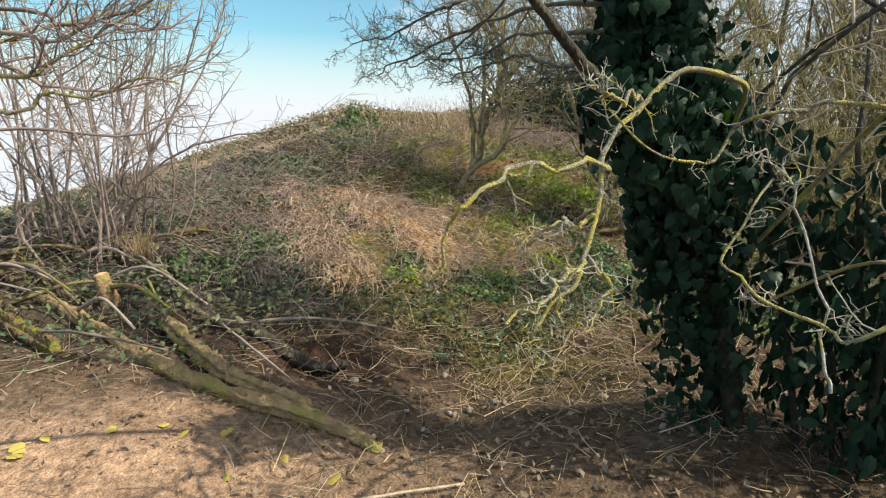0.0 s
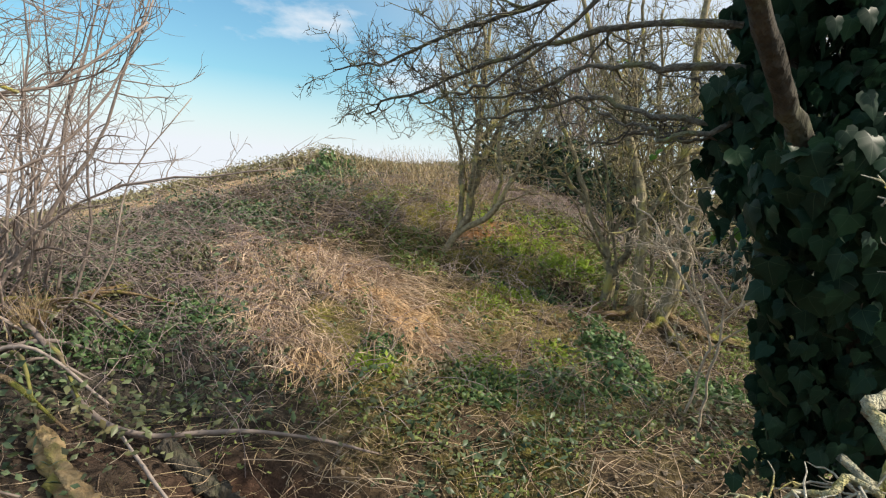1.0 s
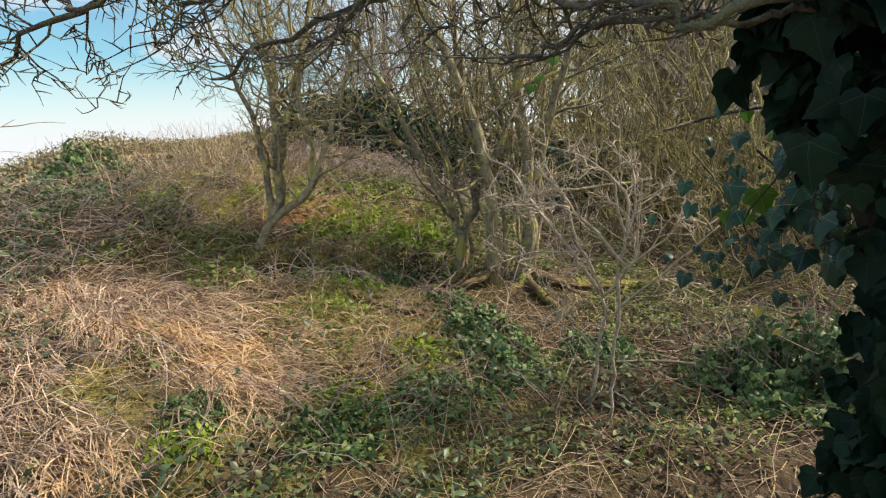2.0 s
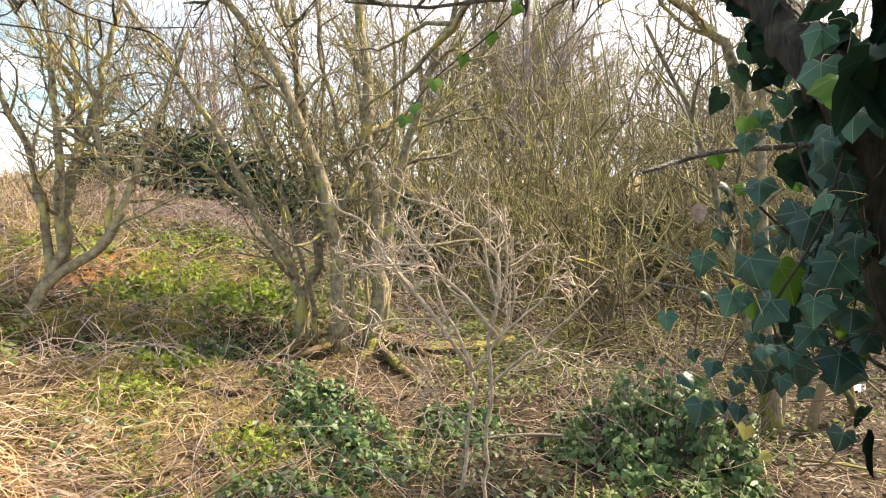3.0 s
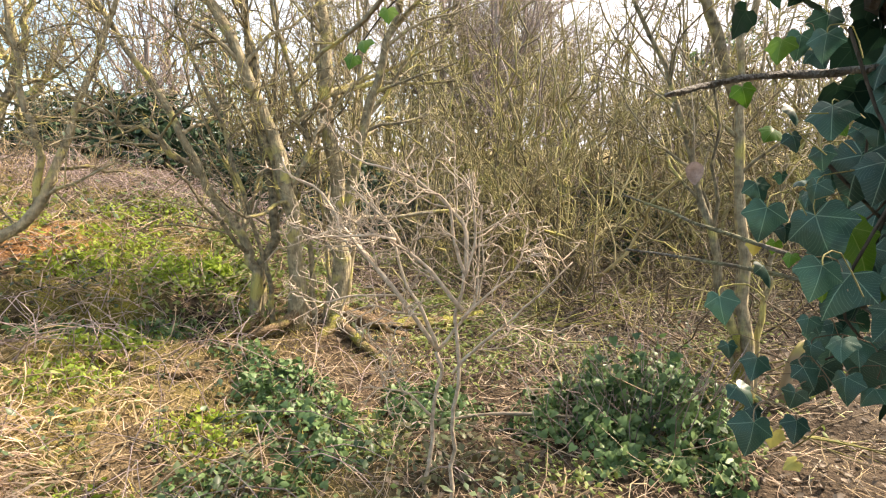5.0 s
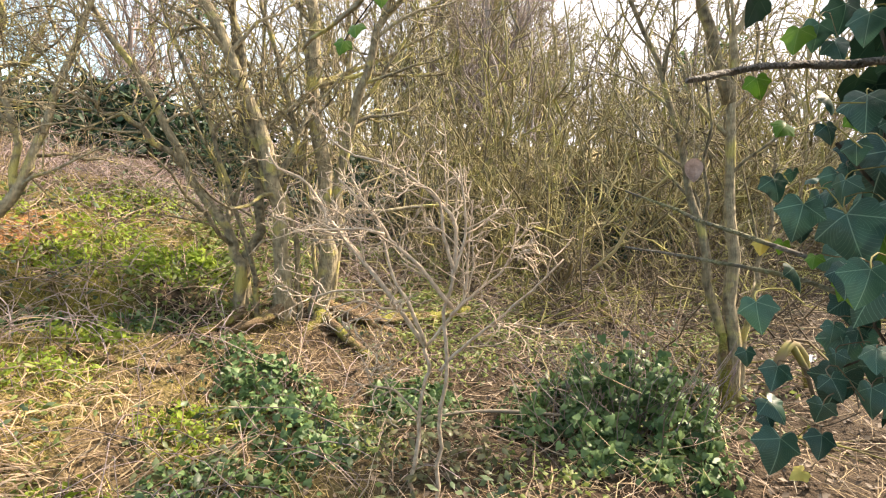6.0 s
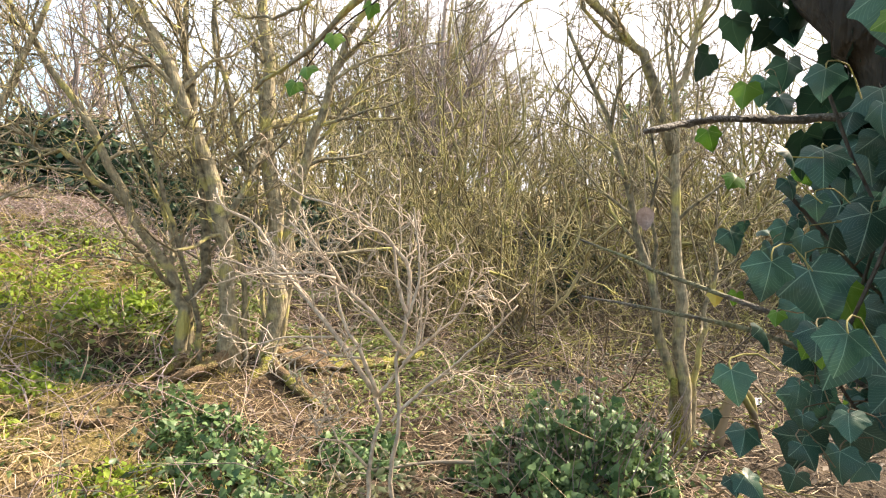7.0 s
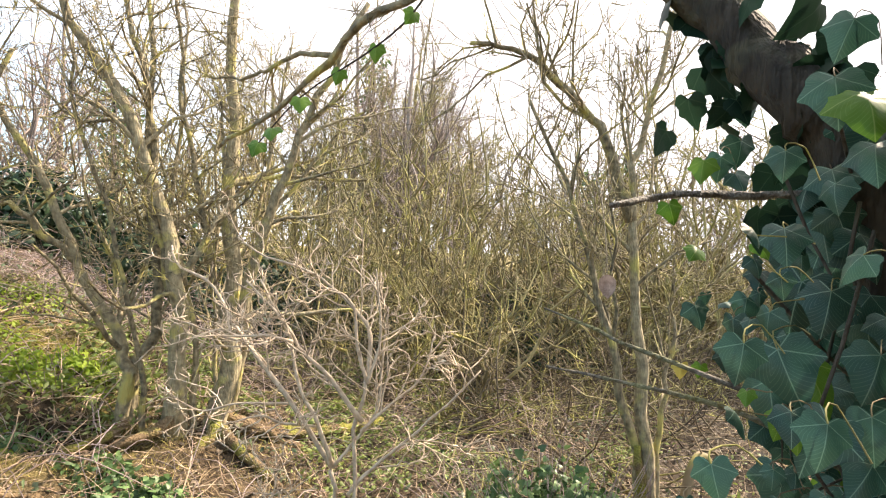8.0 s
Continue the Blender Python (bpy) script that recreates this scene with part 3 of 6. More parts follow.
def crown(parent, rng, lines, mat, each, length, levels=3, lo=0.25, hi=0.98, angle=(25, 65), up=0.06, wobble=0.16, twig=0.0022, thick=0.5, name="brushwood", single=0, keep=None):
    """Side branches, twigs and twiglets on the given lines. The first `single` side branches are parts of their own."""
    base = np.array(parent.location)
    P = np.stack([l for l, _ in lines])
    R = np.stack([r for _, r in lines])
    groups = []
    for level in range(levels):
        at, D, L, r = spawn(rng, P, R, each[level], lo if level == 0 else 0.15, hi, angle, length[level], thick)
        r = np.maximum(np.minimum(r, L * 0.022), twig)
        P, R = shoots(rng, at, D, L, r, K=(6, 5, 3)[level], wobble=wobble, up=up)
        sides = 5 if level == 0 else 3
        owner = np.repeat(np.arange(len(lines)), each[0]) if level == 0 else None
        if keep is not None:
            ok = keep(P[:, -1])
            P, R = P[ok], R[ok]
            owner = owner[ok] if level == 0 else None
        if level == 0 and single:
            pick = rng.permutation(len(P))
            P, R, owner = P[pick], R[pick], owner[pick]
            for k in range(min(single, len(P))):
                part("branch", tube_mesh("branch", [(P[k:k + 1] - base, R[k:k + 1], 6)], mat, 0.06, rng), STEM_OF[id(lines[int(owner[k])][0])])
            if len(P) > single:
                groups.append((P[single:] - base, R[single:], sides))
        else:
            groups.append((P - base, R, sides))
    part(name, tube_mesh(name, groups, mat), parent, kind="stuff")
    return P, R


def central_tree():
    rng = np.random.default_rng(11)
    t = thing("hawthorn_tree", (2.4, 6.6, float(height(2.4, 6.6))), "bare many-stemmed tree with grey-green lichened bark on a bank", "tree")
    z = -0.12
    lines = [
        stem_part(t, "stem", [(2.10, 6.86, 0.33 + z), (2.11, 6.85, 0.69), (2.08, 6.89, 0.95), (1.88, 7.1, 1.44), (1.67, 7.28, 2.02), (1.43, 7.49, 2.58), (1.15, 7.72, 3.15)], 0.048, 0.016, BARK, rng, flare=0.3),
        stem_part(t, "stem", [(2.14, 6.88, 0.34 + z), (2.16, 6.87, 0.75), (2.30, 6.80, 1.05), (2.29, 6.89, 1.66), (2.27, 7.0, 2.36), (2.28, 7.08, 3.01), (2.3, 7.2, 4.0)], 0.05, 0.014, BARK, rng, flare=0.3),
        stem_part(t, "stem", [(2.37, 6.66, 0.35 + z), (2.38, 6.60, 0.87), (2.30, 6.64, 1.47), (2.14, 6.74, 2.05), (1.93, 6.88, 2.65), (1.74, 6.99, 3.1), (1.5, 7.1, 3.9)], 0.066, 0.02, BARK, rng, flare=0.5),
        stem_part(t, "stem", [(2.60, 6.57, 0.2 + z), (2.66, 6.57, 0.55), (2.73, 6.58, 1.08), (2.76, 6.69, 2.03), (2.78, 6.77, 2.74), (2.82, 6.9, 4.3)], 0.088, 0.03, BARK, rng, sides=11, flare=0.5),
        stem_part(t, "stem", [(2.73, 6.60, 0.62), (2.82, 6.45, 1.41), (2.91, 6.29, 2.09), (3.03, 6.09, 2.65), (3.25, 5.8, 3.4)], 0.05, 0.018, BARK, rng),
        stem_part(t, "stem", [(2.33, 6.64, 1.2), (2.22, 6.72, 1.75), (2.20, 6.78, 2.4), (2.05, 6.85, 3.1), (2.0, 6.9, 3.9)], 0.035, 0.012, BARK, rng),
        stem_part(t, "stem", [(2.70, 6.62, 0.9), (2.62, 6.75, 1.6), (2.5, 6.95, 2.5), (2.45, 7.05, 3.6)], 0.03, 0.012, BARK, rng),
        stem_part(t, "stem", [(2.2, 6.75, 0.2), (2.12, 6.7, 0.8), (1.98, 6.75, 1.6), (1.8, 6.85, 2.3), (1.7, 6.9, 3.2)], 0.022, 0.008, BARK, rng),
        stem_part(t, "stem", [(2.5, 6.62, 0.2), (2.5, 6.7, 0.9), (2.42, 6.9, 1.7), (2.5, 7.0, 2.6), (2.55, 7.1, 3.5)], 0.026, 0.008, BARK, rng),
        stem_part(t, "stem", [(2.75, 6.62, 0.15), (2.9, 6.65, 0.9), (3.0, 6.75, 1.7), (3.2, 6.8, 2.6), (3.3, 6.8, 3.4)], 0.026, 0.008, BARK, rng),
        stem_part(t, "stem", [(2.7, 6.72, 0.15), (2.8, 6.9, 0.9), (2.85, 7.1, 1.9), (3.0, 7.3, 2.9)], 0.022, 0.008, BARK, rng),
        stem_part(t, "stem", [(1.88, 7.1, 1.44), (1.6, 7.12, 1.70), (1.35, 7.17, 1.87), (1.05, 7.22, 2.07)], 0.026, 0.008, BARK, rng),
    ]
    crown(t, rng, lines, BARK, (11, 6, 3), ((0.5, 1.4), (0.25, 0.7), (0.08, 0.25)), lo=0.25, single=24, wobble=0.26, twig=0.0036, angle=(25, 75))
    # mossy roots that spread over the bank
    for pts, r in (([(2.62, 6.5, 0.3), (2.45, 6.42, 0.22), (2.33, 6.39, 0.14)], 0.05), ([(2.62, 6.55, 0.32), (2.62, 6.35, 0.26), (2.66, 6.1, 0.12), (2.7, 5.82, 0.0)], 0.045), ([(2.36, 6.62, 0.4), (2.2, 6.6, 0.34), (1.95, 6.62, 0.28)], 0.045), ([(2.72, 6.6, 0.34), (2.95, 6.45, 0.2), (3.2, 6.3, 0.06)], 0.05), ([(2.12, 6.84, 0.36), (1.95, 6.72, 0.33), (1.7, 6.7, 0.3)], 0.04)):
        stem_part(t, "root", pts, r, r * 0.6, MOSS_BARK, rng, K=10)


def hill_shrub():
    rng = np.random.default_rng(12)
    t = thing("elder_shrub", (0.32, 7.49, float(height(0.32, 7.49))), "leaning bare shrub with grey ridged bark on the hillside", "shrub")
    lines = [
        stem_part(t, "trunk", [(0.26, 7.49, 0.56), (0.48, 7.47, 0.97), (0.83, 7.35, 1.22), (1.04, 7.35, 1.64), (1.27, 7.37, 2.2), (1.54, 7.39, 2.85)], 0.046, 0.016, BARK, rng, flare=0.3),
        stem_part(t, "stem", [(0.46, 7.47, 0.93), (0.6, 7.49, 1.31), (0.64, 7.65, 2.09), (0.66, 7.79, 2.68), (0.62, 7.97, 3.48)], 0.044, 0.014, BARK, rng),
        stem_part(t, "stem", [(0.57, 7.49, 1.03), (0.73, 7.71, 1.79), (0.96, 7.75, 2.47), (1.22, 7.79, 3.28)], 0.045, 0.014, BARK, rng),
        stem_part(t, "stem", [(0.5, 7.51, 0.98), (0.48, 7.67, 1.68), (0.32, 7.77, 2.38), (0.12, 7.82, 3.08)], 0.035, 0.012, BARK, rng),
        stem_part(t, "stem", [(0.87, 7.35, 1.26), (0.92, 7.47, 1.78), (0.86, 7.57, 2.38), (0.92, 7.67, 3.08)], 0.028, 0.01, BARK, rng),
    ]
    crown(t, rng, lines, BARK, (12, 6, 4), ((0.4, 1.1), (0.2, 0.55), (0.07, 0.22)), lo=0.25, single=10, wobble=0.24, twig=0.003, angle=(25, 75))


def right_tree():
    rng = np.random.default_rng(13)
    t = thing("ash_tree", (4.01, 3.94, float(height(4.01, 3.94))), "slender forked tree with moss on its lower stems", "tree")
    z0 = float(height(4.01, 3.94)) - 0.06
    lines = [
        stem_part(t, "stem", [(3.99, 3.95, z0), (3.97, 4.01, 0.44), (3.87, 4.17, 1.07), (3.8, 4.26, 1.51), (3.64, 4.37, 2), (3.44, 4.52, 2.55)], 0.036, 0.011, BARK, rng, flare=0.3),
        stem_part(t, "stem", [(4.02, 3.92, z0), (4.03, 3.98, 0.59), (4.05, 4.06, 1.34), (4.07, 4.11, 1.9), (4.12, 4.1, 2.27), (4.22, 4.04, 2.69), (4.39, 3.92, 3.45)], 0.040, 0.015, BARK, rng, flare=0.4),
        stem_part(t, "stem", [(4.07, 4.11, 1.85), (3.9, 4.21, 2.28), (3.68, 4.36, 2.61), (3.41, 4.56, 2.83), (3.09, 4.72, 2.85)], 0.042, 0.012, BARK, rng),
        stem_part(t, "stem", [(4.04, 3.89, z0), (4.2, 3.92, 0.57), (4.4, 3.92, 1.13), (4.54, 3.97, 1.55)], 0.024, 0.008, BARK, rng),
        stem_part(t, "stem", [(4, 4, 0.55), (4.14, 4.12, 1.25), (4.29, 4.22, 2.05), (4.34, 4.32, 2.95)], 0.022, 0.008, BARK, rng),
    ]
    crown(t, rng, lines, BARK, (14, 5, 3), ((0.5, 1.4), (0.2, 0.6), (0.08, 0.22)), lo=0.35, angle=(20, 60), up=0.10, single=16, twig=0.004, wobble=0.24)
    # moss on the sunny side of the feet
    for dx, dy, h in ((-0.03, 0.0, 0.55), (0.05, -0.02, 0.4)):
        stem_part(t, "moss", [(4.01 + dx, 3.95 + dy, z0 + 0.02), (4.0 + dx, 3.96 + dy, z0 + 0.3), (3.99 + dx * 0.8, 3.99 + dy, z0 + h)], 0.05, 0.02, MOSS_BARK, rng, K=9, knobs=0.14)
    # a rooted arch beside it
    a = thing("arched_root", (4.45, 3.72, float(height(4.45, 3.72))), "pale bent root arching out of the leaf litter", "root")
    g = float(height(4.45, 3.72))
    stem_part(a, "arch", [(4.2, 3.78, g - 0.04), (4.28, 3.76, g + 0.2), (4.4, 3.72, g + 0.34), (4.54, 3.68, g + 0.24), (4.62, 3.64, g - 0.04)], 0.034, 0.026, MOSS_TWIG, rng, K=14)
    stem_part(a, "prong", [(4.42, 3.72, g + 0.33), (4.46, 3.62, g + 0.14), (4.46, 3.56, g - 0.04)], 0.024, 0.018, MOSS_TWIG, rng, K=8)


def sapling():
    rng = np.random.default_rng(14)
    t = thing("pale_sapling", (2.15, 4.7, float(height(2.15, 4.7))), "leafless sapling with pale forking twigs above the hollow", "sapling")
    z = float(height(2.15, 4.7)) - 0.05
    lines = []
    for pts, r0, r1 in (
        ([(1.94, 4.61, 0.04), (2.00, 4.62, 0.39), (2.04, 4.63, 0.66)], 0.0115, 0.009),
        ([(1.94, 4.44, 0.12), (1.99, 4.46, 0.50), (2.05, 4.48, 0.84), (2.09, 4.49, 1.03)], 0.0105, 0.008),
    ):
        pts = [(pts[0][0], pts[0][1], z)] + pts
        lines.append(stem_part(t, "stem", pts, r0, r1, BARK_PALE, rng, sides=7, K=16, knobs=0.06))
    limbs = []
    for pts, r0, r1 in (
        ([(2.04, 4.63, 0.66), (1.98, 4.78, 0.88), (1.91, 4.94, 1.06), (1.85, 5.10, 1.21), (1.80, 5.23, 1.37), (1.74, 5.37, 1.50), (1.71, 5.48, 1.57)], 0.0085, 0.0035),
        ([(2.04, 4.63, 0.66), (1.98, 4.65, 0.85), (1.92, 4.72, 1.02), (1.90, 4.81, 1.22), (1.88, 4.86, 1.35), (1.86, 4.92, 1.45)], 0.007, 0.003),
        ([(2.04, 4.63, 0.66), (2.09, 4.57, 0.77), (2.14, 4.51, 0.92), (2.18, 4.47, 1.10), (2.19, 4.47, 1.32)], 0.0065, 0.003),
        ([(2.06, 4.48, 0.88), (1.96, 4.57, 1.05), (1.88, 4.68, 1.18), (1.84, 4.77, 1.29), (1.80, 4.87, 1.44)], 0.0075, 0.0032),
        ([(2.09, 4.49, 1.03), (2.15, 4.54, 1.19), (2.14, 4.61, 1.30), (2.09, 4.73, 1.41), (2.03, 4.87, 1.49), (1.94, 5.04, 1.56), (1.88, 5.18, 1.64)], 0.008, 0.003),
        ([(2.09, 4.49, 1.03), (2.06, 4.53, 1.20), (2.05, 4.53, 1.33), (2.01, 4.58, 1.36), (1.93, 4.65, 1.44)], 0.0065, 0.003),
        ([(1.91, 4.94, 1.06), (1.87, 5.06, 1.15), (1.82, 5.18, 1.19), (1.76, 5.29, 1.19), (1.71, 5.41, 1.23)], 0.005, 0.0025),
        ([(1.97, 4.80, 0.91), (1.84, 4.98, 0.89), (1.73, 5.15, 0.88), (1.64, 5.31, 0.94)], 0.0045, 0.0022),
        ([(1.98, 4.65, 0.84), (1.87, 4.72, 0.89), (1.76, 4.77, 0.89), (1.63, 4.88, 0.87)], 0.0045, 0.002),
        ([(1.99, 4.48, 0.60), (2.06, 4.38, 0.73), (2.14, 4.26, 0.86), (2.22, 4.16, 1.01), (2.30, 4.06, 1.11)], 0.006, 0.0025),
        ([(2.05, 4.48, 0.84), (2.18, 4.46, 0.92), (2.33, 4.42, 1.06), (2.43, 4.41, 1.21)], 0.0055, 0.0025),
        ([(1.98, 4.63, 0.35), (1.89, 4.69, 0.43), (1.83, 4.74, 0.51), (1.82, 4.77, 0.56)], 0.0045, 0.002),
        ([(1.86, 4.70, 1.20), (1.79, 4.76, 1.23), (1.68, 4.83, 1.24), (1.61, 4.89, 1.26)], 0.0055, 0.0025),
        ([(2.09, 4.49, 1.03), (2.12, 4.44, 1.23), (2.09, 4.48, 1.38), (2.09, 4.47, 1.50)], 0.005, 0.0022),
    ):
        line = [np.array(p) + 0.015 * rng.normal(size=3) * (k > 0) for k, p in enumerate(pts)]
        limbs.append(stem_part(t, "branch", line, 1.45 * r0, 1.3 * r1, BARK_PALE, rng, sides=6, K=18, knobs=0.08))
    crown(t, rng, limbs, BARK_PALE, (7, 3, 2), ((0.1, 0.42), (0.05, 0.2), (0.03, 0.08)), levels=3, lo=0.15, angle=(25, 75), wobble=0.3, twig=0.0038, up=0.08)


def left_shrub():
    rng = np.random.default_rng(15)
    x0, y0 = -3.25, 5.2
    t = thing("bare_shrub", (x0, y0, float(height(x0, y0))), "tall bare shrub with many thin grey-violet stems beside logs", "shrub")
    lines = []
    for k in range(30):
        a = rng.uniform(0, 2 * math.pi)
        bx, by = x0 + 0.75 * math.cos(a) * rng.uniform(0.1, 1), y0 + 0.5 * math.sin(a) * rng.uniform(0.1, 1)
        lean, top = rng.uniform(0.1, 1.3), rng.uniform(1.5, 3.4)
        turn = a + 0.7 * rng.normal()
        dx, dy = math.cos(turn) * lean, math.sin(turn) * lean * 0.7
        z = float(height(bx, by)) - 0.05
        lines.append(stem_part(t, "stem", [(bx, by, z), (bx + 0.3 * dx + 0.08 * rng.normal(), by + 0.3 * dy, z + 0.3 * top), (bx + 0.6 * dx + 0.12 * rng.normal(), by + 0.6 * dy, z + 0.65 * top), (bx + dx, by + dy, z + top)], rng.uniform(0.010, 0.02), 0.004, BARK_PLUM, rng, sides=5, K=10, knobs=0.03))
    lines.append(stem_part(t, "stem", [(-3.15, 5.1, 0.25), (-2.85, 5.07, 0.9), (-2.28, 5.03, 1.31), (-1.88, 4.95, 1.41), (-1.49, 4.86, 1.49), (-1.02, 4.76, 1.56)], 0.014, 0.004, BARK_PLUM, rng, sides=7, K=10))
    lines.append(stem_part(t, "stem", [(-3.1, 5.2, 0.3), (-2.75, 5.2, 1.1), (-2.35, 5.2, 1.8), (-2.0, 5.1, 2.7)], 0.022, 0.006, BARK_PLUM, rng, sides=6, K=10))
    crown(t, rng, lines, BARK_PLUM, (10, 6), ((0.25, 0.95), (0.1, 0.4)), levels=2, lo=0.12, angle=(25, 75), up=0.06, wobble=0.26, twig=0.003)
    # dry sheaf of grass at its foot
    at = np.column_stack([-2.75 + 0.05 * rng.normal(size=160), 5.0 + 0.05 * rng.normal(size=160), np.full(160, float(height(-2.75, 5.0)))])
    sheaf = thing("grass_tuft", (-2.75, 5.0, float(height(-2.75, 5.0))), "yellow dry tuft of upright grass at a shrub's foot", "grass")
    part("dry_grass", blades_mesh("dry_grass", rng, at - np.array(sheaf.location), rng.uniform(0.2, 0.42, 160), np.full(160, 0.005), 0.35, np.full(160, 1.0), STRAW, droop=0.12), sheaf, kind="stuff")


def near_left_boughs():
    rng = np.random.default_rng(16)
    t = thing("hazel_tree", (-3.3, 2.6, float(height(-3.3, 2.6))), "bare tree reaching thin lichened boughs over the bank", "tree")
    z = float(height(-3.3, 2.6)) - 0.05
    trunk = stem_part(t, "trunk", [(-3.3, 2.6, z), (-3.25, 2.6, 1.0), (-3.1, 2.65, 1.9), (-3.0, 2.7, 3.2)], 0.07, 0.03, BARK, rng, flare=0.4)
    lines = [
        stem_part(t, "bough", [(-3.18, 2.6, 1.45), (-2.14, 2.58, 1.79), (-1.87, 2.66, 1.70), (-1.63, 2.75, 1.68), (-1.30, 2.87, 1.80), (-1.13, 3.02, 2.04)], 0.013, 0.004, BARK_PLUM, rng, sides=6, K=14),
        stem_part(t, "bough", [(-3.12, 2.64, 1.75), (-2.06, 2.49, 1.85), (-1.83, 2.60, 1.94), (-1.57, 2.72, 2.03), (-1.28, 2.84, 2.11)], 0.012, 0.004, LICHEN, rng, sides=6, K=14),
        stem_part(t, "bough", [(-3.2, 2.7, 1.25), (-2.64, 3.13, 1.46), (-2.22, 3.18, 1.48), (-1.71, 3.21, 1.46), (-1.45, 3.32, 1.71), (-1.28, 3.48, 2.23)], 0.012, 0.004, BARK_PLUM, rng, sides=6, K=14),
    ]
    for pts in ([(-1.84, 2.38, 1.98), (-1.55, 2.36, 1.93), (-1.3, 2.37, 1.98), (-1.07, 2.39, 2.09)], [(-1.84, 2.32, 1.71), (-1.62, 2.33, 1.78), (-1.41, 2.35, 1.89), (-1.2, 2.38, 2.02)], [(-1.84, 2.36, 1.89), (-1.62, 2.35, 1.86), (-1.43, 2.36, 1.94), (-1.25, 2.35, 1.89), (-1.02, 2.36, 1.97)], [(-1.84, 2.29, 1.57), (-1.66, 2.3, 1.63), (-1.48, 2.29, 1.62), (-1.25, 2.31, 1.7), (-1.07, 2.3, 1.68)]):
        lines.append(stem_part(t, "bough", [(-3.1, 2.64, 1.9)] + pts, 0.012, 0.004, (LICHEN, BARK_PLUM)[len(lines) % 2], rng, sides=6, K=14))
    crown(t, rng, lines, BARK_PLUM, (16, 5), ((0.2, 0.6), (0.08, 0.24)), levels=2, lo=0.25, angle=(25, 70), up=0.1, wobble=0.24, twig=0.0022)


def ivy_tree():
    rng = np.random.default_rng(17)
    x0, y0 = 1.66, 2.86
    t = thing("ivy_covered_tree", (x0, y0, float(height(x0, y0))), "leaning tree thickly wrapped in dark glossy ivy", "tree")
    base = np.array(t.location)
    z = float(height(x0, y0)) - 0.08
    second = stem_part(t, "trunk", [(1.6, 2.74, z - 0.02), (1.45, 2.64, 0.6), (1.2, 2.45, 1.1), (0.88, 2.22, 1.5), (0.64, 2.05, 1.68), (0.48, 1.94, 1.80), (0.325, 1.82, 1.93), (0.13, 1.69, 2.12), (-0.10, 1.55, 2.4)], 0.038, 0.010, BARK_DARK, rng, sides=18, K=44, knobs=0.08, flare=0.5, label="leaning stem with dark furrowed bark")
    trunk = stem_part(t, "trunk", [(1.62, 2.58, 0.0), (1.46, 2.66, 0.8), (1.31, 2.76, 1.3), (1.24, 2.81, 1.60), (1.23, 2.86, 1.72), (1.23, 2.90, 1.78), (1.25, 2.96, 1.86), (1.26, 3.02, 1.94), (1.24, 3.13, 2.04), (1.2, 3.25, 2.2), (1.3, 3.4, 3.0)], 0.05, 0.022, BARK_DARK, rng, sides=12, K=34, knobs=0.1, label="forked stem hidden in ivy")
    stem_part(t, "trunk", [(1.42, 2.62, 0.68), (1.1, 2.56, 1.4), (0.88, 2.5, 1.9), (0.82, 2.52, 2.5), (0.8, 2.5, 3.2)], 0.045, 0.03, BARK_DARK, rng, sides=10, K=16)
    # boughs that reach out over the hollow
    boughs = [
        stem_part(t, "bough", [(0.78, 2.53, 1.83), (0.62, 2.57, 1.76), (0.57, 2.65, 1.78), (0.52, 2.74, 1.8), (0.47, 2.83, 1.84), (0.42, 2.92, 1.88), (0.34, 3.13, 1.98)], 0.0081, 0.0029, BARK_GREY, rng, sides=8, K=24, knobs=0.16),
        stem_part(t, "bough", [(0.78, 2.53, 1.96), (0.64, 2.6, 1.97), (0.53, 2.72, 1.99), (0.41, 2.85, 1.98), (0.29, 2.98, 1.95), (0.16, 3.12, 1.91), (-0.01, 3.33, 1.9)], 0.0130, 0.0039, BARK_GREY, rng, sides=8, K=24, knobs=0.16),
        stem_part(t, "bough", [(0.74, 2.58, 1.81), (0.58, 2.69, 1.83), (0.49, 2.83, 1.88), (0.39, 2.97, 1.9), (0.29, 3.12, 1.88), (0.15, 3.38, 1.84), (0.05, 3.69, 1.82)], 0.0109, 0.0039, BARK_GREY, rng, sides=8, K=24, knobs=0.16),
        stem_part(t, "bough", [(0.74, 2.57, 1.76), (0.63, 2.62, 1.76), (0.53, 2.75, 1.77), (0.46, 2.83, 1.74)], 0.0048, 0.0029, BARK_GREY, rng, sides=8, K=24, knobs=0.16),
        stem_part(t, "bough", [(0.74, 2.53, 2.08), (0.5, 2.74, 2.11), (0.38, 2.85, 2.1), (0.14, 3.06, 2.03), (-0.11, 3.33, 1.96), (-0.29, 3.52, 1.9), (-0.39, 3.61, 1.84)], 0.0120, 0.0039, BARK_GREY, rng, sides=8, K=24, knobs=0.16),
        stem_part(t, "bough", [(0.74, 2.53, 2.23), (0.44, 2.83, 2.26), (0.04, 3.23, 2.18), (-0.31, 3.53, 2.08), (-0.56, 3.78, 2.06)], 0.0120, 0.0039, BARK_GREY, rng, sides=8, K=24, knobs=0.16),
        stem_part(t, "bough", [(0.34, 2.48, 2.13), (0.18, 2.71, 1.98), (0.03, 2.88, 1.89), (-0.04, 2.96, 1.88), (-0.13, 3.06, 1.85), (-0.17, 3.13, 1.87)], 0.0065, 0.0029, BARK_GREY, rng, sides=8, K=24, knobs=0.16),
    ]
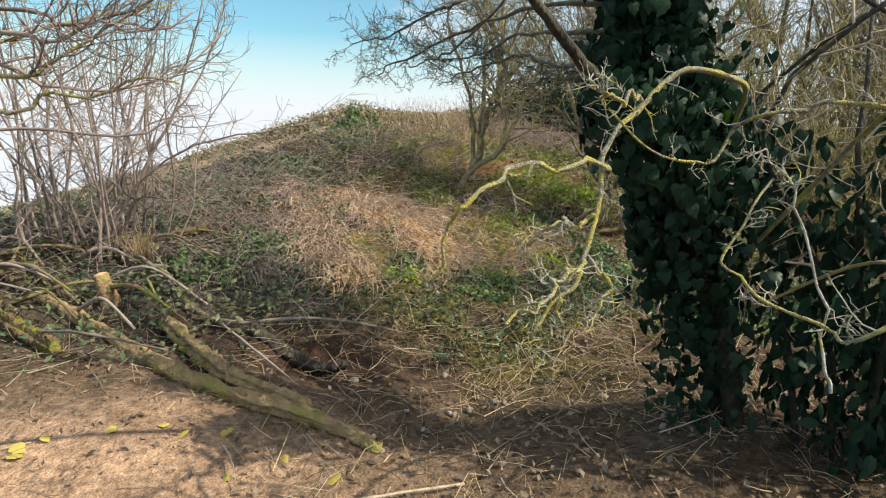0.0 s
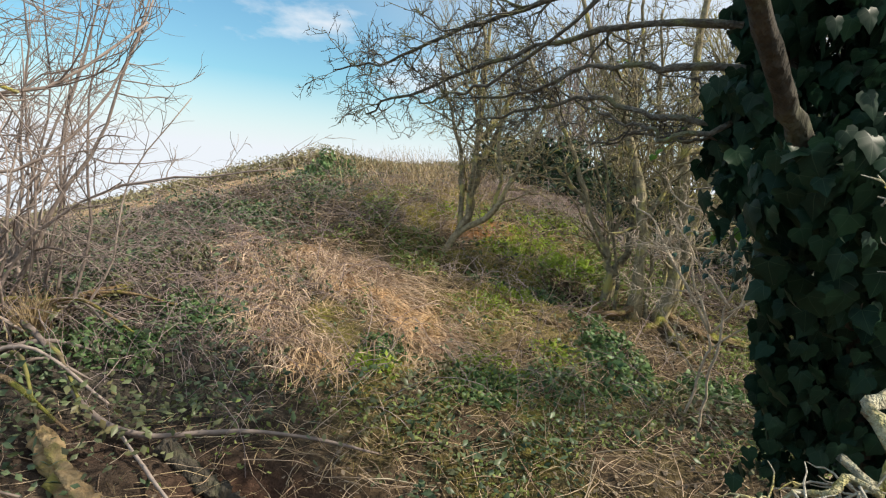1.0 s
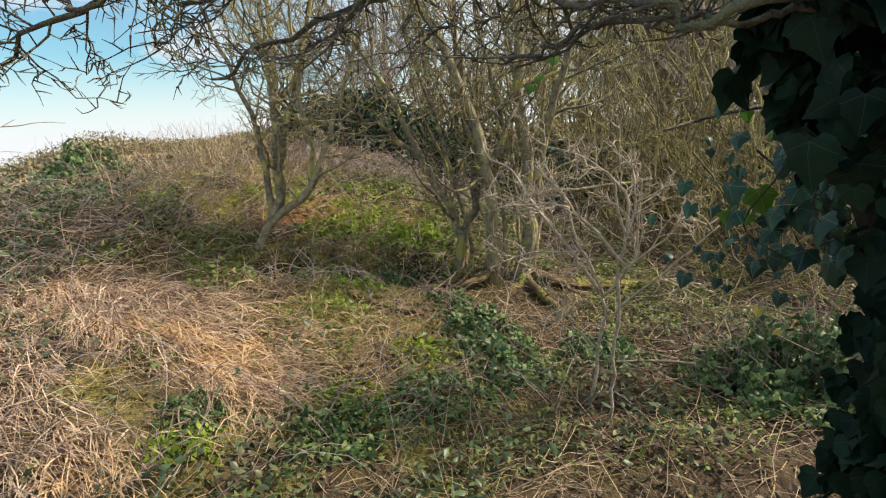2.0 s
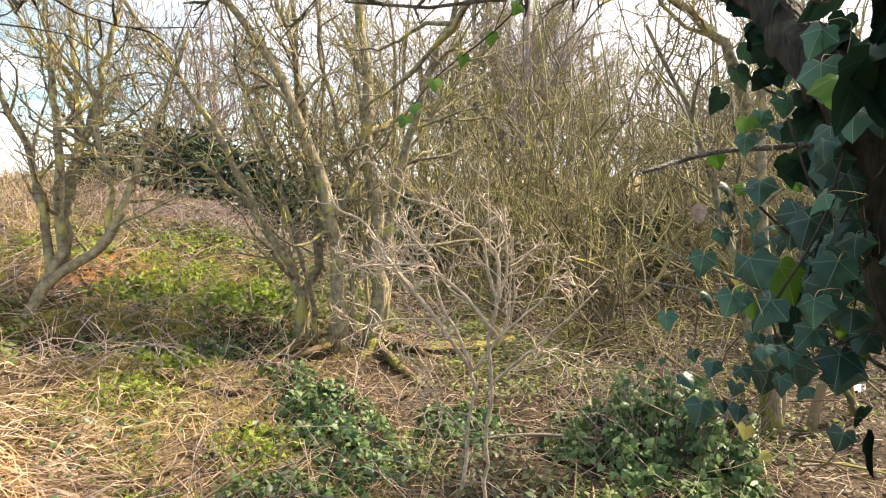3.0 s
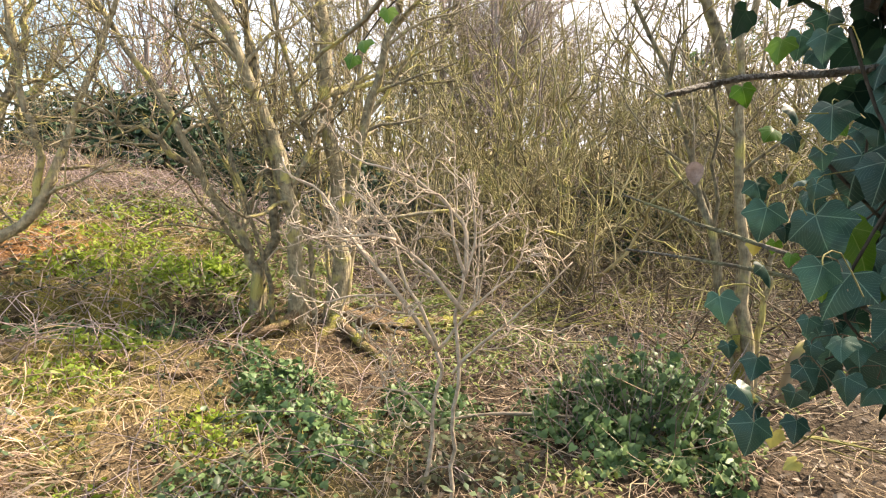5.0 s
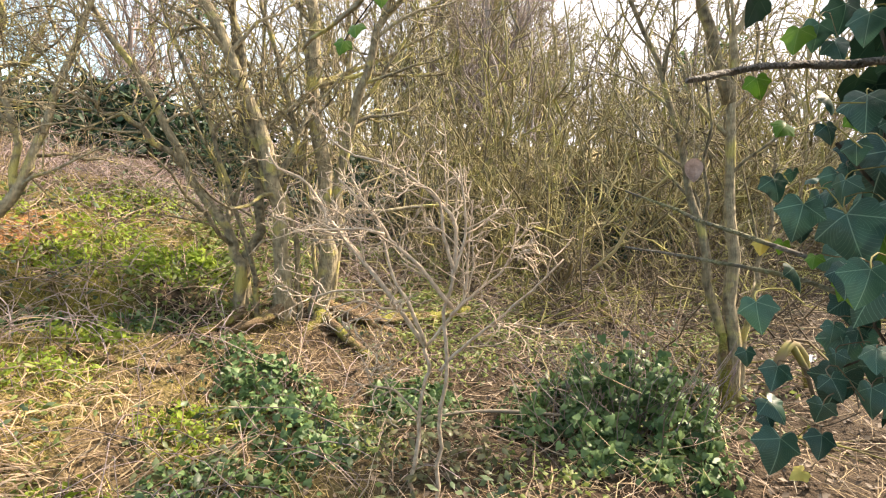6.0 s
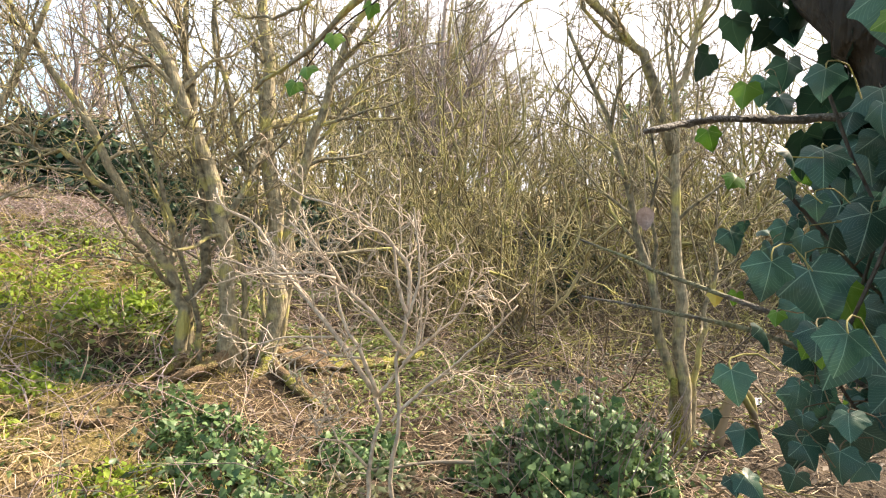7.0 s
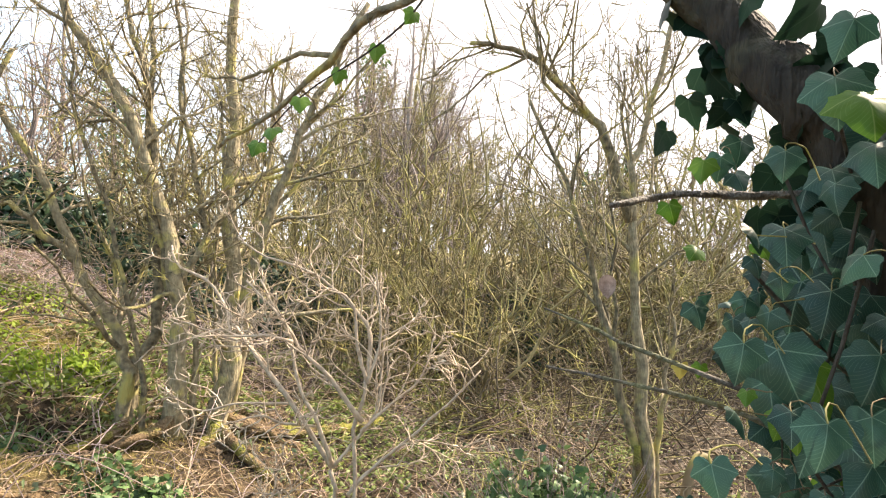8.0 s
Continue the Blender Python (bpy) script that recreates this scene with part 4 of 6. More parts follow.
    stem_part(t, "bough", [(0.74, 2.53, 2.28), (0.54, 2.49, 2.23), (0.34, 2.48, 2.13)], 0.010, 0.008, BARK_GREY, rng, sides=8, K=10, knobs=0.1)
    crown(t, rng, boughs[:6], BARK_GREY, (30, 9, 3), ((0.12, 0.5), (0.05, 0.22), (0.02, 0.06)), lo=0.2, angle=(30, 80), up=0.05, wobble=0.32, twig=0.0021, single=20, keep=lambda p: (p[:, 2] > 1.75) & (np.hypot(p[:, 0] - 0.3, p[:, 1] - 2.7) > 0.3))
    arch = [stem_part(t, "bough", [(1.23, 3.18, 2.1), (1.42, 3.45, 2.40), (1.58, 3.66, 2.36), (1.60, 3.83, 2.31), (1.58, 4.04, 2.26), (1.60, 4.21, 2.20), (1.59, 4.42, 2.09), (1.59, 4.62, 2.01), (1.57, 4.84, 1.96)], 0.019, 0.006, BARK, rng, sides=8, K=20, knobs=0.2),
            stem_part(t, "bough", [(1.60, 4.21, 2.20), (1.58, 4.42, 2.23), (1.56, 4.66, 2.19), (1.54, 4.9, 2.24)], 0.010, 0.004, BARK, rng, sides=6, K=20)]
    crown(t, rng, arch, BARK, (15, 5), ((0.10, 0.5), (0.04, 0.18)), levels=2, lo=0.25, angle=(30, 75), twig=0.0024)
    stem_part(t, "broken_stub", [(1.25, 2.84, 1.665), (1.2, 2.935, 1.655), (1.14, 2.98, 1.652), (1.04, 2.995, 1.64), (0.91, 3.005, 1.617)], 0.0056, 0.0028, STUB_BARK, rng, sides=9, K=26, knobs=0.22, label="grey broken dead branch stub")
    for pts in ([(1.32, 2.795, 1.345), (1.22, 2.915, 1.405), (1.24, 3.085, 1.445), (1.31, 3.275, 1.485)], [(1.34, 2.775, 1.265), (1.28, 2.935, 1.365), (1.28, 3.095, 1.385), (1.36, 3.295, 1.375)]):
        stem_part(t, "broken_stub", pts, 0.0042, 0.002, BARK_GREY, rng, sides=6, K=16, knobs=0.2)
    # yellow lichened boughs that hang into the way
    low = [
        stem_part(t, "lichened_branch", [(1.255, 2.46, 1.203), (1.225, 2.16, 1.583), (1.045, 1.86, 1.703), (0.815, 1.82, 1.703), (0.685, 1.77, 1.633), (0.595, 1.72, 1.523), (0.545, 1.65, 1.393), (0.505, 1.59, 1.273), (0.465, 1.53, 1.113), (0.365, 1.48, 1.033), (0.285, 1.42, 0.933)], 0.011, 0.006, LICHEN, rng, sides=9, K=64, knobs=0.24, label="branch crusted with yellow lichen"),
        stem_part(t, "lichened_branch", [(0.545, 1.64, 1.413), (0.485, 1.52, 1.423), (0.365, 1.43, 1.423), (0.235, 1.36, 1.413), (0.155, 1.28, 1.403), (0.085, 1.19, 1.363), (0.035, 1.2, 1.293), (0.015, 1.23, 1.243), (0.005, 1.22, 1.163)], 0.008, 0.004, LICHEN, rng, sides=8, K=64, knobs=0.24),
        stem_part(t, "lichened_branch", [(0.465, 1.54, 1.133), (0.385, 1.43, 1.113), (0.325, 1.33, 1.103), (0.265, 1.2, 1.093), (0.185, 1.15, 1.073)], 0.007, 0.003, LICHEN, rng, sides=8, K=64, knobs=0.24),
        stem_part(t, "lichened_branch", [(0.425, 1.52, 1.103), (0.365, 1.45, 0.973), (0.305, 1.4, 0.863)], 0.007, 0.003, LICHEN, rng, sides=8, K=64, knobs=0.24),
        stem_part(t, "lichened_branch", [(0.465, 1.53, 1.123), (0.505, 1.5, 1.093), (0.525, 1.48, 1.053), (0.485, 1.45, 1.003), (0.445, 1.44, 1.003)], 0.007, 0.003, LICHEN, rng, sides=8, K=64, knobs=0.24),
        stem_part(t, "lichened_branch", [(0.495, 1.58, 1.273), (0.435, 1.56, 1.233), (0.375, 1.55, 1.243), (0.305, 1.54, 1.203), (0.225, 1.54, 1.223)], 0.007, 0.003, LICHEN, rng, sides=8, K=64, knobs=0.24),
        stem_part(t, "lichened_branch", [(0.665, 1.72, 1.623), (0.515, 1.56, 1.623), (0.415, 1.45, 1.643)], 0.007, 0.004, LICHEN, rng, sides=8, K=64, knobs=0.24),
        stem_part(t, "lichened_branch", [(1.455, 2.58, 0.803), (1.505, 1.86, 1.503), (1.365, 1.54, 1.593), (1.205, 1.56, 1.603), (1.105, 1.6, 1.593), (0.985, 1.65, 1.553), (0.955, 1.69, 1.483), (0.805, 1.62, 1.413), (0.645, 1.59, 1.473), (0.515, 1.58, 1.593)], 0.010, 0.003, LICHEN, rng, sides=8, K=64, knobs=0.2),
        stem_part(t, "lichened_branch", [(1.505, 2.56, 0.603), (1.455, 1.65, 1.103), (1.205, 1.19, 1.113), (1.065, 1.2, 1.003), (0.995, 1.25, 1.033), (0.905, 1.3, 1.083), (0.815, 1.35, 1.173), (0.875, 1.4, 1.283), (0.975, 1.46, 1.393)], 0.0065, 0.003, LICHEN, rng, sides=8, K=64, knobs=0.2),
        stem_part(t, "lichened_branch", [(1.135, 1.32, 0.803), (1.115, 1.37, 0.993), (1.065, 1.43, 1.263), (1.005, 1.46, 1.413), (0.925, 1.49, 1.493)], 0.0048, 0.0025, LICHEN_TWIG, rng, sides=6, K=64, knobs=0.12),
    ]
    crown(t, rng, low, LICHEN_TWIG, (12, 4), ((0.03, 0.2), (0.015, 0.08)), levels=2, lo=0.25, angle=(30, 80), up=0.02, wobble=0.36, twig=0.0022, name="lichened_brushwood", keep=lambda p: (p[:, 0] > 0.19) & (p[:, 1] > 1.18))
    # ivy shoots that hang beside the way: leaf by leaf, middle and length of each blade
    sprays = [
        [(1.297, 2.971, 1.794, 0.049, 0), (1.386, 2.966, 1.834, 0.052, 0), (1.421, 2.933, 1.814, 0.052, 0), (1.349, 2.985, 1.739, 0.043, 0), (1.360, 2.895, 1.638, 0.049, 0), (1.395, 2.924, 1.585, 0.047, 0), (1.385, 2.868, 1.601, 0.049, 0), (1.330, 2.969, 1.509, 0.043, 0), (1.378, 2.922, 1.470, 0.047, 0), (1.313, 2.980, 1.481, 0.039, 0), (1.358, 2.858, 1.365, 0.049, 0), (1.376, 2.908, 1.355, 0.034, 0)],
        [(1.337, 2.950, 1.423, 0.043, 0), (1.339, 2.887, 1.467, 0.041, 0), (1.368, 2.851, 1.461, 0.048, 0), (1.276, 2.884, 1.573, 0.038, 0), (1.321, 2.828, 1.526, 0.044, 0), (1.370, 2.850, 1.401, 0.041, 0), (1.337, 2.891, 1.384, 0.034, 0), (1.322, 2.824, 1.612, 0.051, 0), (1.320, 2.825, 1.676, 0.051, 0), (1.324, 2.902, 1.642, 0.034, 0), (1.208, 2.813, 1.356, 0.038, 0), (1.298, 2.863, 1.304, 0.032, 0)],
        [(1.047, 2.846, 1.78, 0.041, 0), (1.104, 2.856, 1.743, 0.052, 0), (1.19, 2.828, 1.721, 0.057, 0), (1.205, 2.841, 1.719, 0.054, 0), (1.258, 2.992, 1.704, 0.033, 0), (1.278, 2.972, 1.686, 0.033, 0)],
        [(0.924, 2.877, 1.648, 0.024, 0), (1.167, 2.859, 1.664, 0.046, 0), (1.214, 2.89, 1.657, 0.043, 0), (1.173, 2.852, 1.616, 0.046, 0), (0.924, 2.895, 1.593, 0.018, 0), (0.985, 2.882, 1.591, 0.036, 0), (1.239, 2.857, 1.575, 0.036, 0), (1.058, 2.838, 1.573, 0.032, 0), (0.925, 2.894, 1.569, 0.016, 0)],
        [(0.961, 2.881, 1.554, 0.019, 0), (1.287, 2.945, 1.554, 0.033, 0), (1.082, 2.857, 1.532, 0.048, 0), (1.235, 2.937, 1.53, 0.019, 0), (1.302, 3.014, 1.52, 0.019, 0), (1.013, 2.897, 1.519, 0.025, 0), (1.319, 2.993, 1.515, 0.019, 0), (1.093, 2.975, 1.514, 0.029, 0), (1.128, 2.811, 1.512, 0.038, 0)],
        [(1.115, 2.929, 1.506, 0.018, 0), (0.851, 2.89, 1.506, 0.03, 0), (0.965, 2.877, 1.485, 0.049, 0), (1.074, 2.82, 1.477, 0.048, 0), (0.816, 2.841, 1.472, 0.026, 0), (1.139, 2.932, 1.464, 0.019, 0), (1.123, 2.952, 1.462, 0.022, 0), (0.888, 2.896, 1.457, 0.02, 0), (0.902, 2.866, 1.457, 0.027, 0)],
        [(0.768, 2.887, 1.452, 0.021, 0), (1.01, 2.821, 1.436, 0.038, 0), (1.119, 2.872, 1.418, 0.03, 0), (1.007, 2.825, 1.401, 0.037, 0), (0.918, 2.844, 1.396, 0.022, 0), (0.988, 2.887, 1.39, 0.018, 0), (1.022, 2.888, 1.381, 0.015, 0), (1.033, 2.875, 1.378, 0.018, 0), (0.809, 2.882, 1.376, 0.018, 0)],
        [(1.02, 2.85, 1.365, 0.027, 0), (0.988, 2.882, 1.364, 0.018, 0), (0.949, 2.945, 1.36, 0.016, 0), (0.929, 2.869, 1.359, 0.022, 0), (0.949, 2.919, 1.35, 0.023, 0), (1.098, 2.814, 1.343, 0.051, 0), (0.918, 2.876, 1.338, 0.02, 0), (1.007, 2.855, 1.329, 0.027, 0), (0.854, 2.888, 1.322, 0.03, 0)],
        [(1.058, 2.844, 1.308, 0.025, 0), (0.928, 2.874, 1.306, 0.021, 0), (0.98, 2.775, 1.286, 0.027, 0), (1.046, 2.946, 1.259, 0.02, 0), (1.237, 3.009, 1.7, 0.033, 1), (1.195, 3.036, 1.638, 0.029, 1), (1.294, 2.945, 1.594, 0.024, 1), (1.278, 3.025, 1.587, 0.033, 1), (1.002, 2.911, 1.452, 0.014, 1)],
        [(0.937, 2.866, 1.444, 0.025, 1), (1.027, 2.887, 1.426, 0.025, 1), (1.353, 3.032, 1.409, 0.02, 1), (1.291, 2.919, 1.381, 0.021, 1), (1.336, 3.055, 1.408, 0.022, 2), (1.16, 2.958, 1.178, 0.025, 2), (1.215, 2.947, 1.123, 0.021, 2)],
    ]
    # more of it behind, where the shoots hang thick
    vines = []
    for k in range(50):
        turn, away = radians(rng.uniform(83, 112)), rng.uniform(0.62, 1.25)
        foot = np.array([0.42 + away * math.sin(turn), 2.81 + away * math.cos(turn), 0])
        low, high = rng.uniform(1.28, 1.48), rng.uniform(1.55, 1.76)
        sway = 0.04 * rng.normal(size=3) * (1, 1, 0)
        vines.append((spline([foot + sway + (0, 0, high), foot + (0, 0, 0.65 * high + 0.35 * low), foot - sway + (0, 0, 0.3 * high + 0.7 * low), foot + 0.6 * sway + (0, 0, low)], 12), np.linspace(0.0022, 0.0012, 12)))
    VP = np.stack([v for v, _ in vines])
    part("ivy_growth", tube_mesh("ivy_growth", [(VP - base, np.stack([r for _, r in vines]), 5)], BARK_DARK), t, kind="stuff")
    runner = stem_part(t, "ivy_runner", [(1.35, 3.24, 2.29), (1.18, 3.38, 2.11), (1.2, 3.44, 2.08), (1.2, 3.52, 2.01), (1.19, 3.62, 1.96), (1.15, 3.76, 1.89), (1.13, 3.88, 1.8)], 0.003, 0.0015, BARK_DARK, rng, sides=5, K=20)

    runner_stem = STEMS[0]

    # leaves: a thick coat round the trunks, and loose curtains in front
    def coat(n, line, spread, zs):
        k = rng.integers(0, len(line), n)
        a = rng.uniform(0, 2 * np.pi, n)
        out = np.column_stack([np.cos(a), np.sin(a), 0.2 * rng.normal(size=n)])
        at = line[k] + out * (spread[0] + (spread[1] - spread[0]) * np.abs(rng.normal(size=n)) * 0.6)[:, None] + np.column_stack([np.zeros(n), np.zeros(n), 0.08 * rng.normal(size=n)])
        ok = (at[:, 2] > zs[0]) & (at[:, 2] < zs[1])
        return at[ok], out[ok]

    a1, o1 = coat(90, spline(trunk[0], 70)[26:], (0.0, 0.03), (1.45, 1.95))
    column = spline([(1.15, 2.68, 0.75), (1.0, 2.64, 1.2), (0.9, 2.6, 1.55), (0.84, 2.58, 1.9), (0.82, 2.56, 2.2), (0.82, 2.55, 2.5)], 50)
    a3, o3 = coat(4600, column, (0.04, 0.24), (0.7, 2.4))
    a2, o2 = coat(3400, spline(second[0], 50)[:34] + np.array([0.05, 0.04, 0]), (0.07, 0.30), (0.0, 1.72))
    a2[:, 0] -= 0.12 * smooth_step(0.85, 0.6, a2[:, 2])
    a4, o4 = coat(1100, spline([(0.8, 2.64, 1.5), (0.78, 2.66, 1.8), (0.75, 2.64, 2.3)], 30), (0.02, 0.13), (1.45, 2.4))
    a5, o5 = coat(1300, spline([(1.3, 2.6, 1.5), (1.08, 2.45, 1.9), (1.02, 2.42, 2.4)], 30), (0.02, 0.2), (1.45, 2.5))
    at, out = np.vstack([a2, a3, a4, a5]), np.vstack([o2, o3, o4, o5])
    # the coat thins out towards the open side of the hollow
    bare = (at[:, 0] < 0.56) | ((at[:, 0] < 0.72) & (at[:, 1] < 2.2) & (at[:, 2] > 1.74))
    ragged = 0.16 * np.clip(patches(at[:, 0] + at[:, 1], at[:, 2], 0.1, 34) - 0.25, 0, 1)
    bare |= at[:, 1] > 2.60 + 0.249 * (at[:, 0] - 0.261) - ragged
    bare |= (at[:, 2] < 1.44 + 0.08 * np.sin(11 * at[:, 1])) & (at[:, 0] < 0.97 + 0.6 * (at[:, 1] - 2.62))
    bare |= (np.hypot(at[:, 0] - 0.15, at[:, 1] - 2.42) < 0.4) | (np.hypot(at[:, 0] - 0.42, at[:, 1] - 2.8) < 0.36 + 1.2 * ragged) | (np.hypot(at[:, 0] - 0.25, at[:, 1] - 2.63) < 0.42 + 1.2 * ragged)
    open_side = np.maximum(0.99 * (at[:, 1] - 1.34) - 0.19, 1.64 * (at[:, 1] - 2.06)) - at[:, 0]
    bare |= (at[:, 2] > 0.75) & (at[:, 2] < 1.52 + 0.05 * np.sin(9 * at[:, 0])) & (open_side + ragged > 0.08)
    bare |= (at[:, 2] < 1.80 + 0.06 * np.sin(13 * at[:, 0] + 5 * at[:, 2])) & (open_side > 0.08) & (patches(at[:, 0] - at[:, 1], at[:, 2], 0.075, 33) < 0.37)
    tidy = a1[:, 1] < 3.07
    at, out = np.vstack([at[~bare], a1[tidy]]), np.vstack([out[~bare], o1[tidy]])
    rot = hanging(rng, out, 0.45, 0.75)
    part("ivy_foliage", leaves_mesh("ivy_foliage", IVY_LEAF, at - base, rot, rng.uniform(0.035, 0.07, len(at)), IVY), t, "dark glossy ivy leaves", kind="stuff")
    # unseen ivied top, added high above the hollow to shade the western bank
    stem_part(t, "limb", [(1.3, 3.3, 3.0), (1.7, 3.55, 3.3), (2.1, 3.8, 3.4)], 0.013, 0.008, BARK_DARK, rng, sides=6, K=10)
    stem_part(t, "limb", [(1.3, 3.3, 3.0), (2.1, 3.4, 3.4), (2.9, 3.4, 3.55), (3.6, 2.8, 3.75)], 0.013, 0.007, BARK_DARK, rng, sides=6, K=14)
    top = []
    for cx, cy, cz, n in ((2.05, 3.9, 3.45, 340), (2.9, 3.45, 3.6, 380), (3.55, 2.8, 3.8, 240)):
        top.append(np.array([cx, cy, cz]) + rng.normal(size=(n, 3)) * (0.34, 0.28, 0.13))
    top = np.vstack(top)
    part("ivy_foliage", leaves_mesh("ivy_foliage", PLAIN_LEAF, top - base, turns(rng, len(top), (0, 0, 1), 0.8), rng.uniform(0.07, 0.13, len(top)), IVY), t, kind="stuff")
    # single large leaves of the curtain
    shared = leaf_object_mesh("ivy_leaf", IVY_NEAR)
    fresh = leaf_object_mesh("ivy_leaf_fresh", IVY_FRESH)
    yellow = leaf_object_mesh("ivy_leaf_yellow", YELLOW_LEAF)
    at = []
    for v in VP:
        count = max(3, int(np.linalg.norm(v[0] - v[-1]) / 0.042))
        line = spline(v, count)
        at += [p + 0.035 * rng.normal(size=3) * (1, 1, 0.5) for p in line[rng.uniform(size=count) < 0.9]]
    at = np.array(at)
    at = at[(np.hypot(at[:, 0] - 0.42, at[:, 1] - 2.8) > 0.5) & (at[:, 1] < 2.835 + np.where(at[:, 2] < 1.6, 0.13, 0.07) * (at[:, 0] - 0.44))]
    toward = unit(np.column_stack([0.25 - at[:, 0] + 0.3 * rng.normal(size=len(at)), 2.7 - at[:, 1] + 0.3 * rng.normal(size=len(at)), np.full(len(at), 0.35)]))
    rot = hanging(rng, toward, 0.3, 0.75)
    near = np.argsort(np.hypot(at[:, 0] - 0.42, at[:, 1] - 2.8))
    rest = near[200:]
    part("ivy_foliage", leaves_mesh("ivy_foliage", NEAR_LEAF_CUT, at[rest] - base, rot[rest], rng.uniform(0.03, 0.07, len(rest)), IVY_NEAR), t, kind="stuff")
    for p, r in zip(at[near[:200]], rot[near[:200]]):
        ob = part("ivy_leaf", fresh if rng.uniform() < 0.04 else shared, t)
        ob.matrix_basis = Matrix.Translation(Vector(p - base)) @ Matrix(r.tolist()).to_4x4() @ Matrix.Scale(rng.uniform(0.03, 0.066), 4)
    stalks = []
    for spray in sprays:
        for x, y, z, size, tone in spray:
            out = unit(np.array([[0.35 - x, 2.73 - y, 0.0]])) + np.array([[0, 0, 0.38]])
            r = hanging(rng, out, 0.34, 0.75)[0]
            ob = part("ivy_leaf", (shared, fresh, yellow)[tone], t)
            foot = np.array([x, y, z]) - r @ np.array([0, 0.36, 0]) * size
            ob.matrix_basis = Matrix.Translation(Vector(foot - base)) @ Matrix(r.tolist()).to_4x4() @ Matrix.Scale(size * rng.uniform(0.95, 1.08), 4)
            stalks.append(spline([foot, foot - r @ np.array([0.02, 0.35, 0.25]) * size, foot - r @ np.array([0.1, 0.55, 1.0]) * size + np.array([0.01, -0.01, 0]), foot + np.array([0.03, -0.02, -0.01 + 0.015 * rng.normal()])], 7))
    part("ivy_growth", tube_mesh("ivy_growth", [(np.stack(stalks) - base, np.full((len(stalks), 7), 0.0006), 5)], MOSS_TWIG), t, kind="stuff")
    for k in (4, 7, 9, 12, 14, 16, 18, 19):
        ob = part("ivy_leaf", fresh, runner_stem)
        r = hanging(rng, np.array([[-0.6, -0.5, 0.3]]), 0.3, 0.8)[0]
        ob.matrix_basis = Matrix.Translation(Vector(runner[0][k] - base)) @ Matrix(r.tolist()).to_4x4() @ Matrix.Scale(rng.uniform(0.025, 0.04), 4)


def ivy_thicket():
    """Ivied scrub beside the tree that shades the hollow."""
    rng = np.random.default_rng(18)
    t = thing("ivy_thicket", (2.4, 2.6, float(height(2.4, 2.6))), "dense dark thicket overgrown with ivy", "thicket")
    base = np.array(t.location)
    lines = []
    for k in range(12):
        x, y = 1.9 + 0.13 * k, 2.5 - 0.04 * k + 0.10 * rng.normal()
        z = float(height(x, y)) - 0.05
        lines.append(stem_part(t, "stem", [(x, y, z), (x + 0.15 * rng.normal(), y + 0.1 * rng.normal(), 0.8), (x + 0.3 * rng.normal(), y + 0.15 * rng.normal(), 1.6), (x + 0.4 * rng.normal(), y + 0.2 * rng.normal(), 2.4)], 0.022, 0.007, BARK_DARK, rng, sides=6, K=12))
    crown(t, rng, lines, BARK_PALE, (10, 5), ((0.25, 0.9), (0.12, 0.45)), levels=2, lo=0.3, angle=(30, 80), wobble=0.28, twig=0.003, keep=lambda p: p[:, 1] < 2.62)
    n = 6200
    k = rng.integers(0, 12, n)
    L = np.stack([l for l, _ in lines])
    u = rng.integers(0, 11, n)
    at = L[k, u] + 0.15 * rng.normal(size=(n, 3)) + np.column_stack([np.zeros(n), np.zeros(n), 0.1 * rng.uniform(-1, 1, n)])
    at = at[(at[:, 1] < 2.78) & (at[:, 2] > 0) & (at[:, 2] < 1.5 + 0.15 * np.sin(9 * at[:, 0]))]
    out = unit(np.column_stack([rng.normal(size=len(at)), rng.normal(size=len(at)) - 0.6, 0.4 * np.ones(len(at))]))
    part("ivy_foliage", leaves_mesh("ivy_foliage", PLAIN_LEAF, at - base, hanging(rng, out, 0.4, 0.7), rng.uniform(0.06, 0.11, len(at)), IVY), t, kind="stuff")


def leaf_object_mesh(name, mat):
    v, f = NEAR_LEAF
    return link_mesh(name, v, f, mat, v[:, :2])


def thicket_kind(seed, mat, stems, tall, spread, name, label, category, each=(6, 4, 2), twig=0.006):
    rng = np.random.default_rng(seed)
    t = thing(name, (0, 0, 0), label, category, "thicket shrubs")
    lines = []
    for k in range(stems):
        a = rng.uniform(0, 2 * math.pi)
        b = rng.uniform(0.05, 0.45)
        lean = rng.uniform(0.1, 1.0) * spread
        top = rng.uniform(0.55, 1.0) * tall
        p = np.array([b * math.cos(a), b * math.sin(a), -0.1])
        d = np.array([math.cos(a + 0.4 * rng.normal()) * lean, math.sin(a + 0.4 * rng.normal()) * lean, top])
        pts = [p + d * (u ** 1.4, u ** 1.4, u) + 0.13 * rng.normal(size=3) * min(1, 4 * u) for u in (0, 0.15, 0.3, 0.45, 0.6, 0.8, 1.0)]
        lines.append(stem_part(t, "stem", pts, rng.uniform(0.014, 0.034), 0.007, mat, rng, sides=6, K=16, knobs=0.04))
    crown(t, rng, lines, mat, each, ((0.35, 1.2), (0.15, 0.5), (0.04, 0.13)), levels=3, lo=0.1, angle=(30, 80), up=0.10, wobble=0.34, twig=twig, thick=0.6)
    return t


